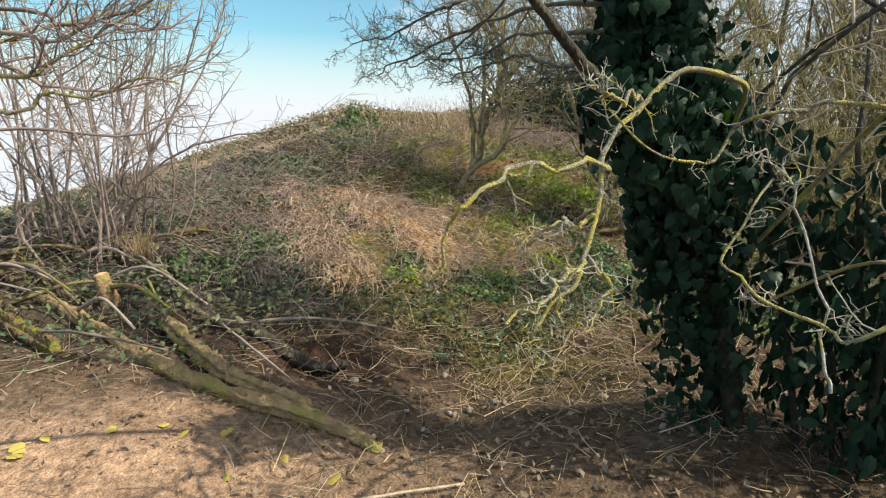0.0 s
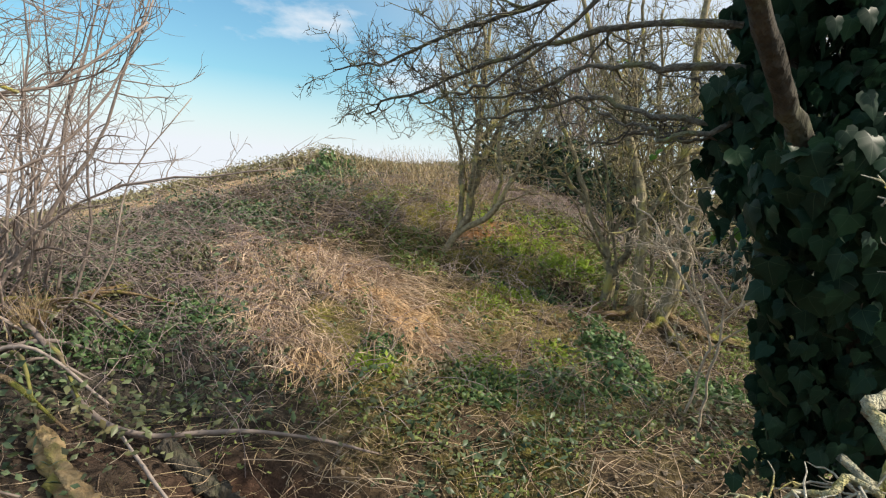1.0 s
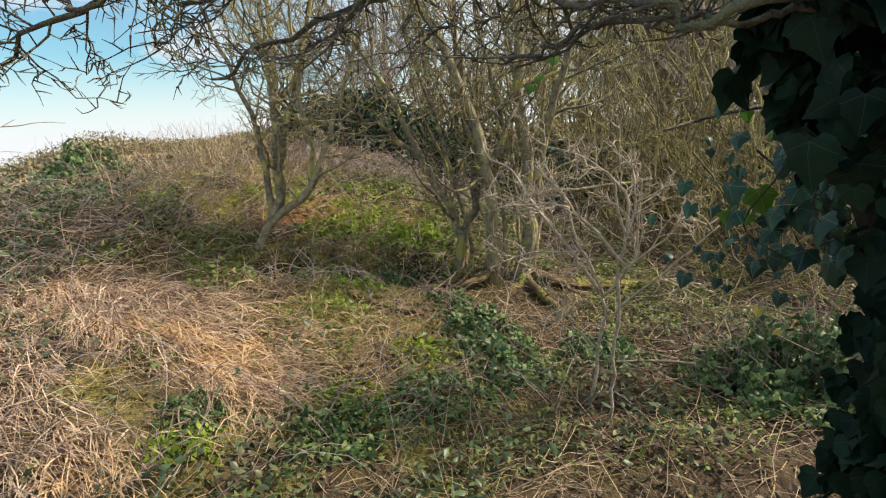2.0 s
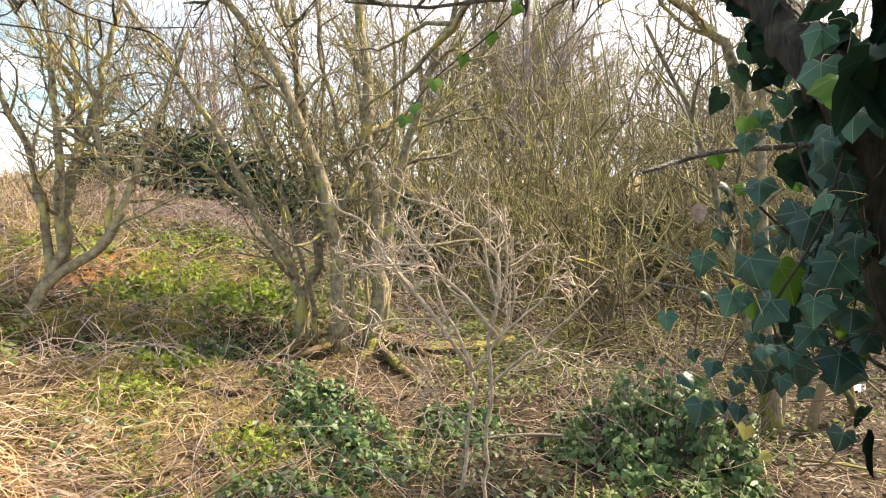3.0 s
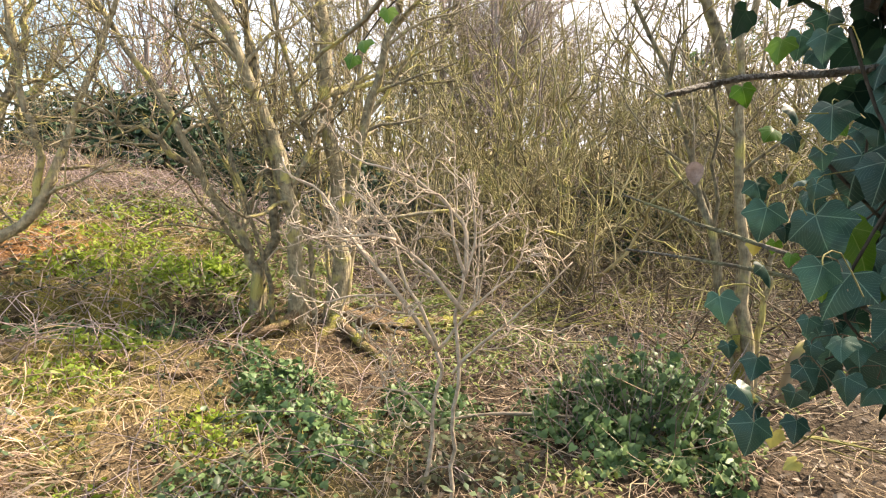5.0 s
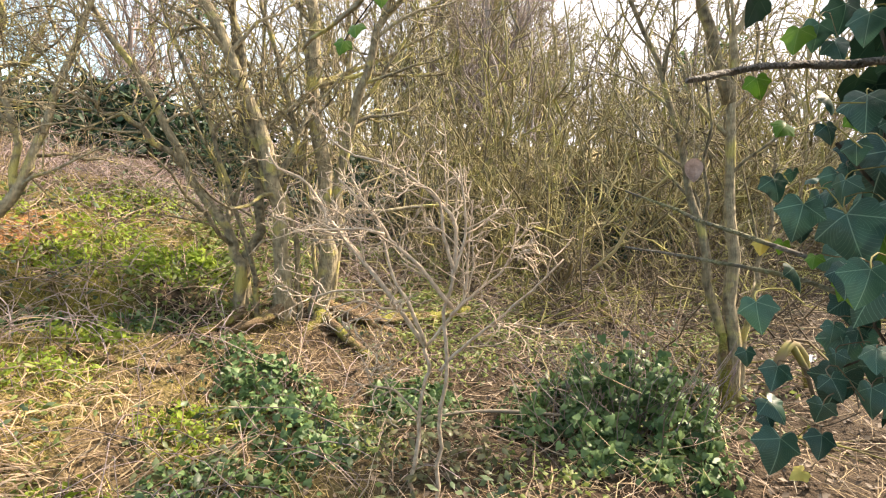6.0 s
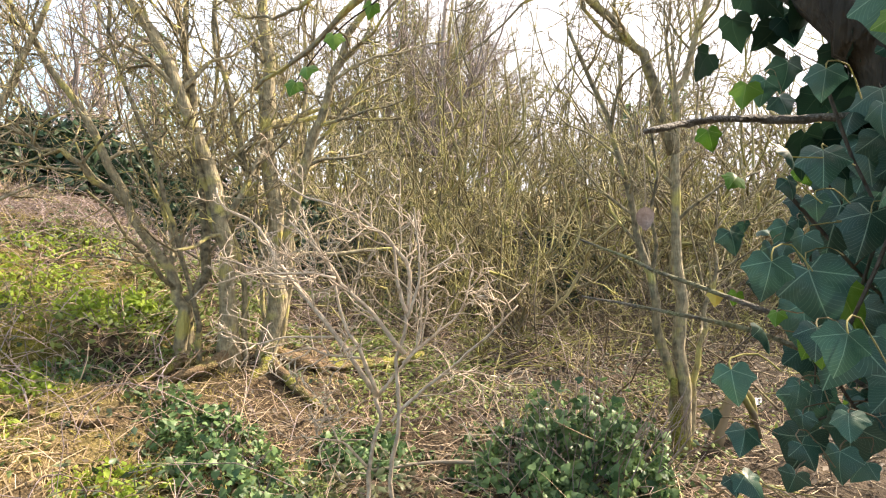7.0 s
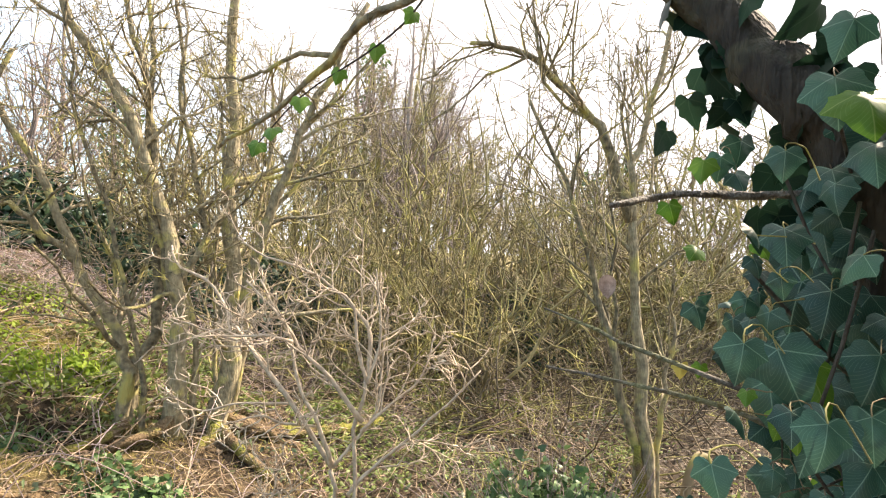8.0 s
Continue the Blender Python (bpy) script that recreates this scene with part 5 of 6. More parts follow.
def thickets():
    rng = np.random.default_rng(20)
    kinds = [thicket_kind(31, BARK_OCHRE, 10, 3.4, 1.5, "willow_bush", "dense bare yellow-green bush in the thicket", "bush"),
             thicket_kind(32, BARK_OCHRE, 11, 2.8, 1.8, "willow_bush", "dense bare yellow-green bush in the thicket", "bush"),
             thicket_kind(33, BARK_PLUM, 11, 3.2, 1.5, "blackthorn_bush", "dense bare grey-brown bush in the thicket", "bush"),
             thicket_kind(34, BARK, 9, 4.0, 1.5, "hazel_bush", "bare many-stemmed bush with lichened bark", "bush")]
    used = set()
    rows = []
    for az in range(16, 98, 5):
        for ring, d in enumerate((7.0, 9.0, 11.0, 13.5)):
            rows.append((az + rng.uniform(-2, 2), d + rng.uniform(-0.7, 0.7), ring))
    for k, (az, d, ring) in enumerate(rows):
        if (az < 37 and d < 10) or (az > 58 and ring == 0) or (az > 78 and ring == 1):
            continue
        x, y = 0.3 + d * math.sin(radians(az)), 2.6 + d * math.cos(radians(az))
        i = int(rng.integers(0, 2)) if 45 < az < 80 and ring < 2 else int(rng.integers(0, 4))
        s = rng.uniform(0.8, 1.05) * (0.75, 1.05, 1.35, 1.6)[ring] * (1.15 if az > 48 else 1.0)
        m = Matrix.Translation((x, y, float(height(x, y)))) @ Matrix.Rotation(rng.uniform(0, 6.28), 4, "Z") @ Matrix.Scale(s, 4)
        if i in used:
            ob = copy_thing(kinds[i], Matrix.Identity(4))
        else:
            ob = kinds[i]
            used.add(i)
        ob.matrix_basis = m
    for i, ob in enumerate(kinds):
        if i not in used:
            ob.matrix_basis = Matrix.Translation((9 + i, 12, float(height(9 + i, 12))))


def far_trees():
    rng = np.random.default_rng(21)

    def kind(seed, tall, mat):
        r = np.random.default_rng(seed)
        t = thing("bare_tree", (0, 0, 0), "tall bare tree behind the thicket against bright sky", "tree", "background trees")
        lines = [stem_part(t, "trunk", [(0, 0, -0.2), (0.1, 0.05, 0.3 * tall), (-0.05, 0.1, 0.65 * tall), (0.1, 0, tall)], 0.13, 0.02, mat, r, sides=7, K=14)]
        for k in range(7):
            a, z = r.uniform(0, 6.28), r.uniform(0.15, 0.55) * tall
            L = r.uniform(0.3, 0.5) * tall
            d = np.array([math.cos(a) * 0.55 * L, math.sin(a) * 0.55 * L, 0.85 * L])
            p = np.array([0, 0, z])
            lines.append(stem_part(t, "limb", [p, p + d * (0.5, 0.5, 0.38), p + d], 0.06, 0.012, mat, r, sides=6, K=14))
        crown(t, r, lines, mat, (10, 7, 3), ((0.7, 1.9), (0.35, 0.9), (0.15, 0.5)), lo=0.2, angle=(20, 60), up=0.1, twig=0.005)
        return t

    kinds = [kind(41, 6.5, BARK_OCHRE), kind(42, 7.5, BARK_PLUM), kind(43, 6.0, BARK_OCHRE)]
    rows = [(6, 17), (17, 18), (34, 17), (40, 19), (46, 18), (53, 20), (60, 21), (68, 24), (37, 15.5), (43.5, 15), (50, 16), (57, 17), (63.5, 18), (47.5, 14), (54, 14.5), (60.5, 15.5), (66.5, 16.5), (72, 18), (77, 20), (42, 17), (45, 16.2), (48.5, 18.5)]
    for k, (az, d) in enumerate(rows):
        x, y = 0.3 + d * math.sin(radians(az)), 2.6 + d * math.cos(radians(az))
        ob = kinds[k] if k < 3 else copy_thing(kinds[k % 3], Matrix.Identity(4))
        ob.matrix_basis = Matrix.Translation((x, y, float(height(x, y)))) @ Matrix.Rotation(rng.uniform(0, 6.28), 4, "Z") @ Matrix.Scale(rng.uniform(0.8, 1.1) * (0.8 if az > 60 else 1.25 if k > 18 else 1.0), 4)
    # trunks smothered in ivy, far off
    for az, d, tall in ((44, 19, 7.5), (66, 20, 5.2), (69.5, 21, 6.0), (21, 19, 5.0)):
        x, y = 0.3 + d * math.sin(radians(az)), 2.6 + d * math.cos(radians(az))
        g = float(height(x, y))
        t = thing("ivied_tree", (x, y, g), "distant tree trunk smothered in dark ivy", "tree", "ivied trees")
        stem_part(t, "trunk", [(x, y, g - 0.2), (x + 0.1, y, g + tall / 2), (x, y + 0.1, g + tall)], 0.14, 0.05, BARK_DARK, rng, sides=7, K=10)
        n = 1500
        h = rng.uniform(0.05, 1, n)
        a = rng.uniform(0, 6.28, n)
        wide = (0.3 + 0.45 * np.abs(np.sin(7 * h + az))) * rng.uniform(0.4, 1, n)
        at = np.column_stack([wide * np.cos(a), wide * np.sin(a), h * tall])
        part("ivy", leaves_mesh("ivy", FAR_LEAF, at, turns(rng, n, (0, 0, 0.4), 1.0), rng.uniform(0.1, 0.2, n), BUSH_LEAF), t, kind="stuff")


def leafy_clump(name, label, category, cx, cy, rx, ry, tall, n, size, mat, shape, seed, stems=0, lumpy=0.45):
    """A low mound of leaves on thin stems."""
    rng = np.random.default_rng(seed)
    g = float(height(cx, cy))
    t = thing(name, (cx, cy, g), label, category)
    a, r = rng.uniform(0, 6.28, n), np.sqrt(rng.uniform(0, 1, n))
    x, y = rx * r * np.cos(a), ry * r * np.sin(a)
    r = r * (1 + 0.22 * np.sin(3 * a + seed) + 0.15 * np.sin(7 * a + 2 * seed) + 0.14 * rng.normal(size=n))
    x, y = rx * r * np.cos(a), ry * r * np.sin(a)
    lump = 1 - lumpy + lumpy * np.sin(7 * x / rx + 3 * np.sin(4 * y / ry) + seed) * np.sin(6 * y / ry + 1)
    top = tall * np.sqrt(np.maximum(0.03, 1 - np.minimum(r, 1) ** 2)) * lump * rng.uniform(0.5, 1.3, n)
    z = height(cx + x, cy + y) - g + top * rng.uniform(0.25, 1.0, n) ** 0.5
    at = np.column_stack([x, y, z])
    out = unit(np.column_stack([x / rx, y / ry, np.full(n, 0.9)]))
    part("foliage", leaves_mesh("foliage", shape, at, turns(rng, n, out, 0.8), rng.uniform(*size, n), mat), t, kind="stuff")
    if stems:
        b = rng.uniform(0, 6.28, stems)
        q = rng.uniform(0, 0.8, stems)
        px, py = rx * q * np.cos(b), ry * q * np.sin(b)
        P0 = np.column_stack([px, py, height(cx + px, cy + py) - g - 0.02])
        D = np.column_stack([0.5 * np.cos(b), 0.5 * np.sin(b), np.ones(stems)])
        P, R = shoots(rng, P0, D, rng.uniform(0.7, 1.3, stems) * tall, np.full(stems, 0.004), K=5, wobble=0.2)
        part("canework", tube_mesh("canework", [(P, R, 4)], CANE), t, kind="stuff")
    return t


central_tree()
hill_shrub()
right_tree()
sapling()
left_shrub()
near_left_boughs()
ivy_tree()
ivy_thicket()
thickets()
far_trees()


# ---- logs and fallen wood ----
def fallen(name, label, pts, r0, r1, mat, seed, lift=0.45, sides=12, K=18, knobs=0.15, category="log", group=""):
    rng = np.random.default_rng(seed)
    K = max(K, 56) if r0 > 0.03 else K
    line = spline([(x, y, float(height(x, y)) + lift * r0 + dz) for x, y, dz in pts], K)
    line[1:-1] += rng.normal(size=(K - 2, 3)) * r0 * 0.05
    c = line[K // 2]
    t = thing(name, (float(c[0]), float(c[1]), float(height(c[0], c[1]))), label, category, group)
    u = np.linspace(0, 1, K)
    rad = np.linspace(r0, r1, K) * (1 + 0.05 * rng.normal(size=K) + 0.12 * np.sin(17 * u + seed) * np.sin(7 * u))
    if r0 > 0.03:
        rad[0] *= 0.55
        rad[-1] *= 0.45
        rad[-2] *= 0.8
    me = log_mesh(name, line - np.array(t.location), rad, sides + 8 if r0 > 0.03 else sides, mat, rng, knobs, ridges=0.4 if r0 > 0.03 else 0.0)
    part("wood", me, t)
    return t


fallen("log", "long mossy rotting log lying on bare soil", [(-3.19, 4.23, 0), (-2.49, 3.79, 0), (-1.84, 3.25, 0), (-1.39, 2.99, 0), (-1.04, 2.85, 0), (-0.69, 2.73, 0), (-0.41, 2.61, 0), (-0.27, 2.47, -0.01)], 0.066, 0.045, DEAD_WOOD, 51, group="fallen logs")
fallen("log", "mossy rotting log beside a longer log", [(-2.04, 3.91, 0.02), (-1.51, 3.35, 0.02), (-1.15, 3.04, 0.02), (-0.71, 2.81, 0.02)], 0.06, 0.05, DEAD_WOOD, 52, group="fallen logs")
fallen("log", "dark rotten log end over a hollow", [(-1.39, 3.91, 0.02), (-0.91, 3.63, 0.04), (-0.61, 3.56, 0.1)], 0.052, 0.034, BARK_DARK, 53, group="fallen logs")
fallen("log", "short mossy log at the foot of a bank", [(-3.19, 3.83, 0), (-2.49, 3.36, 0)], 0.06, 0.05, MOSS_BARK, 54, group="fallen logs")
fallen("log", "dark fallen limb lying on the bank", [(-2.95, 5.3, 0.02), (-2.74, 5.46, 0.03), (-2.4, 5.75, 0.05)], 0.05, 0.03, MOSS_BARK, 55, group="fallen logs")
fallen("log", "mossy log lying behind the tree", [(2.74, 6.56, 0.02), (3.14, 6.4, 0.03), (3.6, 6.3, 0.03), (4.05, 6.25, 0.03)], 0.06, 0.05, MOSS_BARK, 56, group="fallen logs")
fallen("log", "mossy half-sunk limb on the slope", [(0.95, 6.62, -0.01), (1.2, 6.4, 0), (1.5, 6.25, -0.01)], 0.04, 0.03, MOSS_BARK, 57, group="fallen logs")
fallen("dead_branch", "long grey fallen branch bowed over the hollow", [(-3.66, 5.59, 0.1), (-2.61, 4.82, 0.12), (-1.96, 4.21, 0.06), (-1.52, 3.99, 0.06), (-1.05, 4.06, 0.1), (-0.63, 4.15, 0.08), (-0.2, 4.2, 0.05)], 0.026, 0.008, BARK_PLUM, 58, sides=8, K=26, knobs=0.04, category="branch")
fallen("dead_branch", "thin grey fallen branch across a hollow", [(-1.7, 4.05, 0.06), (-1.18, 3.44, 0.08), (-0.84, 3.1, 0.03)], 0.012, 0.006, BARK_PLUM, 59, sides=6, category="branch")
fallen("dead_branch", "thin pale fallen stick on bare soil", [(-0.9, 1.75, 0.0), (-0.3, 2.0, 0.02), (0.15, 2.15, 0.02)], 0.01, 0.006, BARK_PALE, 60, sides=6, category="branch")
fallen("dead_branch", "mossy fallen branch in leaf litter", [(5.2, 5.6, 0.05), (4.6, 4.9, 0.08), (4.3, 4.3, 0.04)], 0.02, 0.012, MOSS_BARK, 61, sides=7, category="branch")
fallen("dead_branch", "dark fallen branch in leaf litter", [(5.4, 5.0, 0.05), (4.7, 4.45, 0.04), (4.2, 4.05, 0.03)], 0.018, 0.012, MOSS_BARK, 62, sides=7, category="branch")
fallen("dead_branch", "dead stick propped in the undergrowth", [(2.3, 5.3, 0.02), (2.75, 4.9, 0.1), (3.2, 4.45, 0.05)], 0.014, 0.008, TWIG_LITTER, 63, sides=6, category="branch")
fallen("dead_branch", "curved dead stick over the bank", [(-2.7, 3.5, 0.1), (-2.2, 3.2, 0.2), (-1.7, 3.25, 0.12)], 0.012, 0.006, BARK_PLUM, 64, sides=6, category="branch")


def stump():
    rng = np.random.default_rng(65)
    x, y = -2.62, 4.2
    g = float(height(x, y))
    t = thing("tree_stump", (x, y, g), "short sawn stump with a pale cut top", "stump")
    line = spline([(0.03, -0.02, -0.06), (0, 0, 0.1), (-0.06, 0.02, 0.24)], 7)
    wood = part("wood", log_mesh("stump", line, np.linspace(0.075, 0.055, 7), 12, DEAD_WOOD, rng), t)
    top = spline([(-0.058, 0.019, 0.235), (-0.064, 0.021, 0.252)], 3)
    part("cut_face", log_mesh("cut_face", top, np.array([0.054, 0.052, 0.046]), 12, CUT_WOOD, rng, 0.02), wood, "pale sawn end grain")


stump()


def brush_pile():
    rng = np.random.default_rng(66)
    for k in range(26):
        x, y, a = rng.uniform(-4.2, -2.5), rng.uniform(3.9, 5.3), rng.uniform(-0.9, 0.6)
        L = rng.uniform(0.5, 1.1)
        h = rng.uniform(0.02, 0.22)
        fallen("dead_branch", "dead stick in a heap under the bare shrub", [(x, y, h * 0.3), (x + L * 0.5 * math.cos(a), y + L * 0.5 * math.sin(a), h + 0.04), (x + L * math.cos(a), y + L * math.sin(a), h * 0.6)], rng.uniform(0.010, 0.029), 0.008, (MOSS_TWIG, BARK_PLUM, MOSS_BARK)[k % 3], 600 + k, sides=7, K=12, category="branch", group="brush heap")


brush_pile()


def fallen_leaves():
    rng = np.random.default_rng(67)
    v, f = PLAIN_LEAF
    me = link_mesh("yellow_leaf", v * (1.6, 1, 1), f, YELLOW_LEAF)
    for k in range(16):
        x, y = rng.uniform(-2.1, -0.4), rng.uniform(1.5, 2.5)
        ob = tagged(new("yellow_leaf", me), "yellow fallen leaf lying on bare soil", "leaf", "yellow leaves")
        ob.matrix_basis = Matrix.Translation((x, y, float(height(x, y)) + 0.025)) @ Euler((rng.normal() * 0.25, rng.normal() * 0.25, rng.uniform(0, 6.28))).to_matrix().to_4x4() @ Matrix.Scale(rng.uniform(0.05, 0.09), 4)


fallen_leaves()

# ---- undergrowth ----
leafy_clump("ivy_bush", "low ivy bush with glossy green leaves in litter", "bush", 3.3, 4.28, 0.6, 0.6, 0.54, 4600, (0.022, 0.058), BUSH_LEAF, IVY_LEAF, 71, stems=150, lumpy=0.62)
leafy_clump("ivy_bush", "patch of ivy trailing below the tree", "bush", 1.82, 5.75, 0.33, 0.75, 0.24, 1500, (0.022, 0.05), BUSH_LEAF, IVY_LEAF, 72, stems=30)
leafy_clump("ivy_bush", "small dark ivy patch on the slope", "bush", 2.55, 5.35, 0.35, 0.3, 0.18, 800, (0.022, 0.05), BUSH_LEAF, IVY_LEAF, 73, stems=14)
leafy_clump("nettle_patch", "bright fresh green nettles on the sunny bank", "nettles", 1.85, 7.45, 0.42, 0.28, 0.2, 1500, (0.03, 0.07), NETTLE_LEAF, PLAIN_LEAF, 74, stems=60)
leafy_clump("nettle_patch", "fresh green nettles on the bank", "nettles", 1.15, 7.75, 0.4, 0.22, 0.14, 700, (0.03, 0.06), NETTLE_LEAF, PLAIN_LEAF, 75, stems=30)
leafy_clump("nettle_patch", "small patch of young nettles on the slope", "nettles", 1.15, 6.85, 0.35, 0.25, 0.13, 520, (0.03, 0.06), NETTLE_LEAF, PLAIN_LEAF, 76, stems=20)
for k, (cx, cy, rx, ry, n) in enumerate(((1.5, 8.1, 0.5, 0.3, 700), (0.7, 8.5, 0.5, 0.3, 600), (2.3, 7.6, 0.35, 0.25, 450), (0.8, 6.4, 0.3, 0.25, 350), (1.3, 5.7, 0.3, 0.25, 350), (0.6, 5.3, 0.35, 0.25, 380), (-0.35, 5.15, 0.25, 0.2, 300), (1.9, 8.7, 0.6, 0.3, 700))):
    leafy_clump("nettle_patch", "patch of fresh yellow-green herbs on the slope", "nettles", cx, cy, rx, ry, 0.13, n, (0.025, 0.06), NETTLE_LEAF, FAR_LEAF, 180 + k, stems=16)
leafy_clump("evergreen_bush", "dark green evergreen bush on the hill's crest", "bush", -1.5, 10.6, 0.55, 0.5, 0.5, 1500, (0.05, 0.11), BUSH_LEAF, PLAIN_LEAF, 77, stems=40)
leafy_clump("bramble_bush", "low dark green bramble clump on the shaded bank", "bush", -2.2, 4.95, 0.4, 0.28, 0.2, 800, (0.025, 0.06), BUSH_LEAF, PLAIN_LEAF, 79, stems=24)
leafy_clump("bramble_bush", "small dark bramble clump beside dead grass", "bush", -1.95, 5.7, 0.25, 0.22, 0.18, 420, (0.025, 0.06), BUSH_LEAF, PLAIN_LEAF, 80, stems=14)
leafy_clump("evergreen_bush", "dark green fern clump beside dead grass", "bush", -1.72, 5.5, 0.26, 0.24, 0.18, 620, (0.03, 0.07), BUSH_LEAF, PLAIN_LEAF, 78, stems=15)
for k, (cx, cy, rx, ry, n) in enumerate(((-0.25, 5.38, 0.22, 0.16, 380), (0.5, 5.0, 0.4, 0.28, 800), (1.15, 5.15, 0.4, 0.3, 700), (-1.3, 9.0, 0.35, 0.4, 520), (-2.2, 8.1, 0.6, 0.35, 700), (0.85, 6.98, 0.35, 0.13, 380), (1.45, 6.9, 0.3, 0.12, 340))):
    leafy_clump("bramble_bush", "low dark bramble clump in dead grass", "bush", cx, cy, rx, ry, 0.17, n, (0.025, 0.06), BUSH_LEAF, PLAIN_LEAF, 190 + k, stems=18)
for k, (cx, cy, rx, ry, tall) in enumerate(((2.0, 12.0, 1.1, 0.8, 0.9), (3.3, 11.6, 1.2, 0.8, 1.1), (4.5, 11.0, 1.2, 0.8, 1.2), (5.6, 10.6, 1.2, 0.8, 1.3), (6.8, 10.2, 1.1, 0.7, 1.3), (7.9, 9.6, 1.0, 0.7, 1.3), (8.8, 8.9, 0.9, 0.7, 1.2), (9.6, 8.0, 0.9, 0.7, 1.1))):
    leafy_clump("holly_bush", "dark evergreen bush behind the hill's edge", "bush", cx, cy, rx, ry, tall, 3600, (0.09, 0.17), HOLLY_LEAF, FAR_LEAF, 80 + k, stems=50, lumpy=0.22)
for k, (cx, cy, rx, ry, tall) in enumerate(((4.5, 9.4, 0.7, 0.5, 0.9), (5.3, 9.2, 0.8, 0.5, 1.0), (6.2, 8.9, 0.8, 0.5, 1.0), (7.0, 8.4, 0.8, 0.5, 0.9), (7.8, 7.6, 0.8, 0.5, 0.8), (8.3, 6.7, 0.8, 0.5, 0.7))):
    leafy_clump("ivy_bush", "low dark ivy heaped under the thicket", "bush", cx, cy, rx, ry, tall, 1500, (0.07, 0.14), HOLLY_LEAF, FAR_LEAF, 170 + k, stems=40, lumpy=0.35)


def undergrowth():
    rng = np.random.default_rng(90)

    def stuff(name, me, label, category):
        tagged(new(name, me), label, category, kind="stuff")

    # bramble leaves over the whole bank, thickest on the dark side
    x, y = scatter(rng, 160000, (-7.0, 7.0), (1.8, 14.4), lambda x, y: (1 - 0.7 * spot(x, y, -0.3, 8.5, 1.3, 1.2)) * (1 - zone_field(x, y)) * 0.85 * smooth_step(0.46, 0.66, 0.6 * patches(x, y, 0.7, 11) + 0.4 * patches(x, y, 0.3, 12)) * smooth_step(3.2, 4.6, y) * (1 - 0.65 * smooth_step(-0.2, 0.6, x) * smooth_step(5.2, 6.2, y)) * (1 - 0.8 * zone_tan(x, y)) * (1 - 0.75 * smooth_step(2.2, 3.5, x)) + 0.5 * zone_dark(x, y) * (1 - zone_tan(x, y)) * np.maximum(0, 1 - 1.6 * zone_pit(x, y)) * (1 - zone_field(x, y)))
    n = len(x)
    stuff("bramble", leaves_mesh("bramble", FAR_LEAF, on_ground(x, y, 0.02 + 0.16 * rng.uniform(0, 1, n) ** 2 + 0.1 * zone_dark(x, y) * rng.uniform(0, 1, n)), turns(rng, n, (0, 0, 1), 0.6), rng.uniform(0.025, 0.075, n), BRAMBLE_LEAF), "low dull green bramble leaves over the bank", "bramble")
    # moss and grass tufts
    x, y = scatter(rng, 100000, (-1.5, 4.0), (3.4, 10.5), lambda x, y: np.minimum(1, zone_moss(x, y) + 0.35 * smooth_step(0.0, 0.6, x) * smooth_step(5.0, 6.0, y)) * (0.1 + 0.9 * smooth_step(0.35, 0.6, patches(x, y, 0.45, 14))) * (0.1 + 0.9 * smooth_step(0.3, 0.55, patches(x, y, 0.17, 41))))
    n = len(x)
    stuff("grass", blades_mesh("grass", rng, on_ground(x, y, -0.01), rng.uniform(0.04, 0.13, n), rng.uniform(0.0015, 0.003, n), 0.7, rng.uniform(0.4, 1.1, n), GRASS, droop=0.35, K=3), "short yellow-green mossy grass", "grass")
    # combed-over dead grass
    x, y = scatter(rng, 34000, (-2.6, 1.4), (4.4, 8.2), zone_tan)
    n = len(x)
    stuff("dead_grass", blades_mesh("dead_grass", rng, on_ground(x, y, 0.0), rng.uniform(0.18, 0.5, n), rng.uniform(0.0025, 0.006, n), 1.0, rng.uniform(0.1, 0.6, n), PALE_STRAW, droop=0.4, K=5, heading=radians(-70) + 1.6 * (patches(x, y, 0.5, 23) - 0.5) + 0.5 * (x + 0.8)), "flattened pinkish dead grass hanging downhill", "grass")
    # thin tussocks of dry grass on the hill
    x, y = scatter(rng, 20000, (-2.4, 3.0), (4.4, 10.8), lambda x, y: np.maximum(spot(x, y, 0.2, 7.8, 1.5, 1.4) * smooth_step(0.5, 0.7, patches(x, y, 0.32, 42)), 0.9 * spot(x, y, 0.55, 6.15, 0.75, 0.65) * smooth_step(0.3, 0.6, patches(x, y, 0.28, 44))) * (1 - zone_tan(x, y)) * (1 - zone_ditch(x, y)))
    n = len(x)
    stuff("dry_tussocks", blades_mesh("dry_tussocks", rng, on_ground(x, y, 0.0), rng.uniform(0.12, 0.38, n), rng.uniform(0.003, 0.0065, n), 0.9, rng.uniform(0.2, 0.8, n), STRAW, droop=0.45, K=4), "thin tussocks of pale dry grass on the hill", "grass")
    # scattered straw everywhere
    x, y = scatter(rng, 96000, (-6.5, 9.5), (-2.6, 12.5), lambda x, y: (0.2 + 0.5 * smooth_step(0.4, 0.7, patches(x, y, 0.6, 13)) + 0.2 * zone_moss(x, y)) * (1 - 0.7 * zone_soil(x, y)) * (1 - 0.8 * spot(x, y, -0.1, 3.2, 1.1, 0.75)) * (1 - 0.85 * zone_dark(x, y)) * (1 - 0.25 * smooth_step(7, 11, y)) * (1 - 0.6 * smooth_step(0.6, -0.6, y)) * (1 - 0.5 * smooth_step(7, 8.5, x)) * (1 - 0.6 * smooth_step(2.0, 3.6, x)))
    n = len(x)
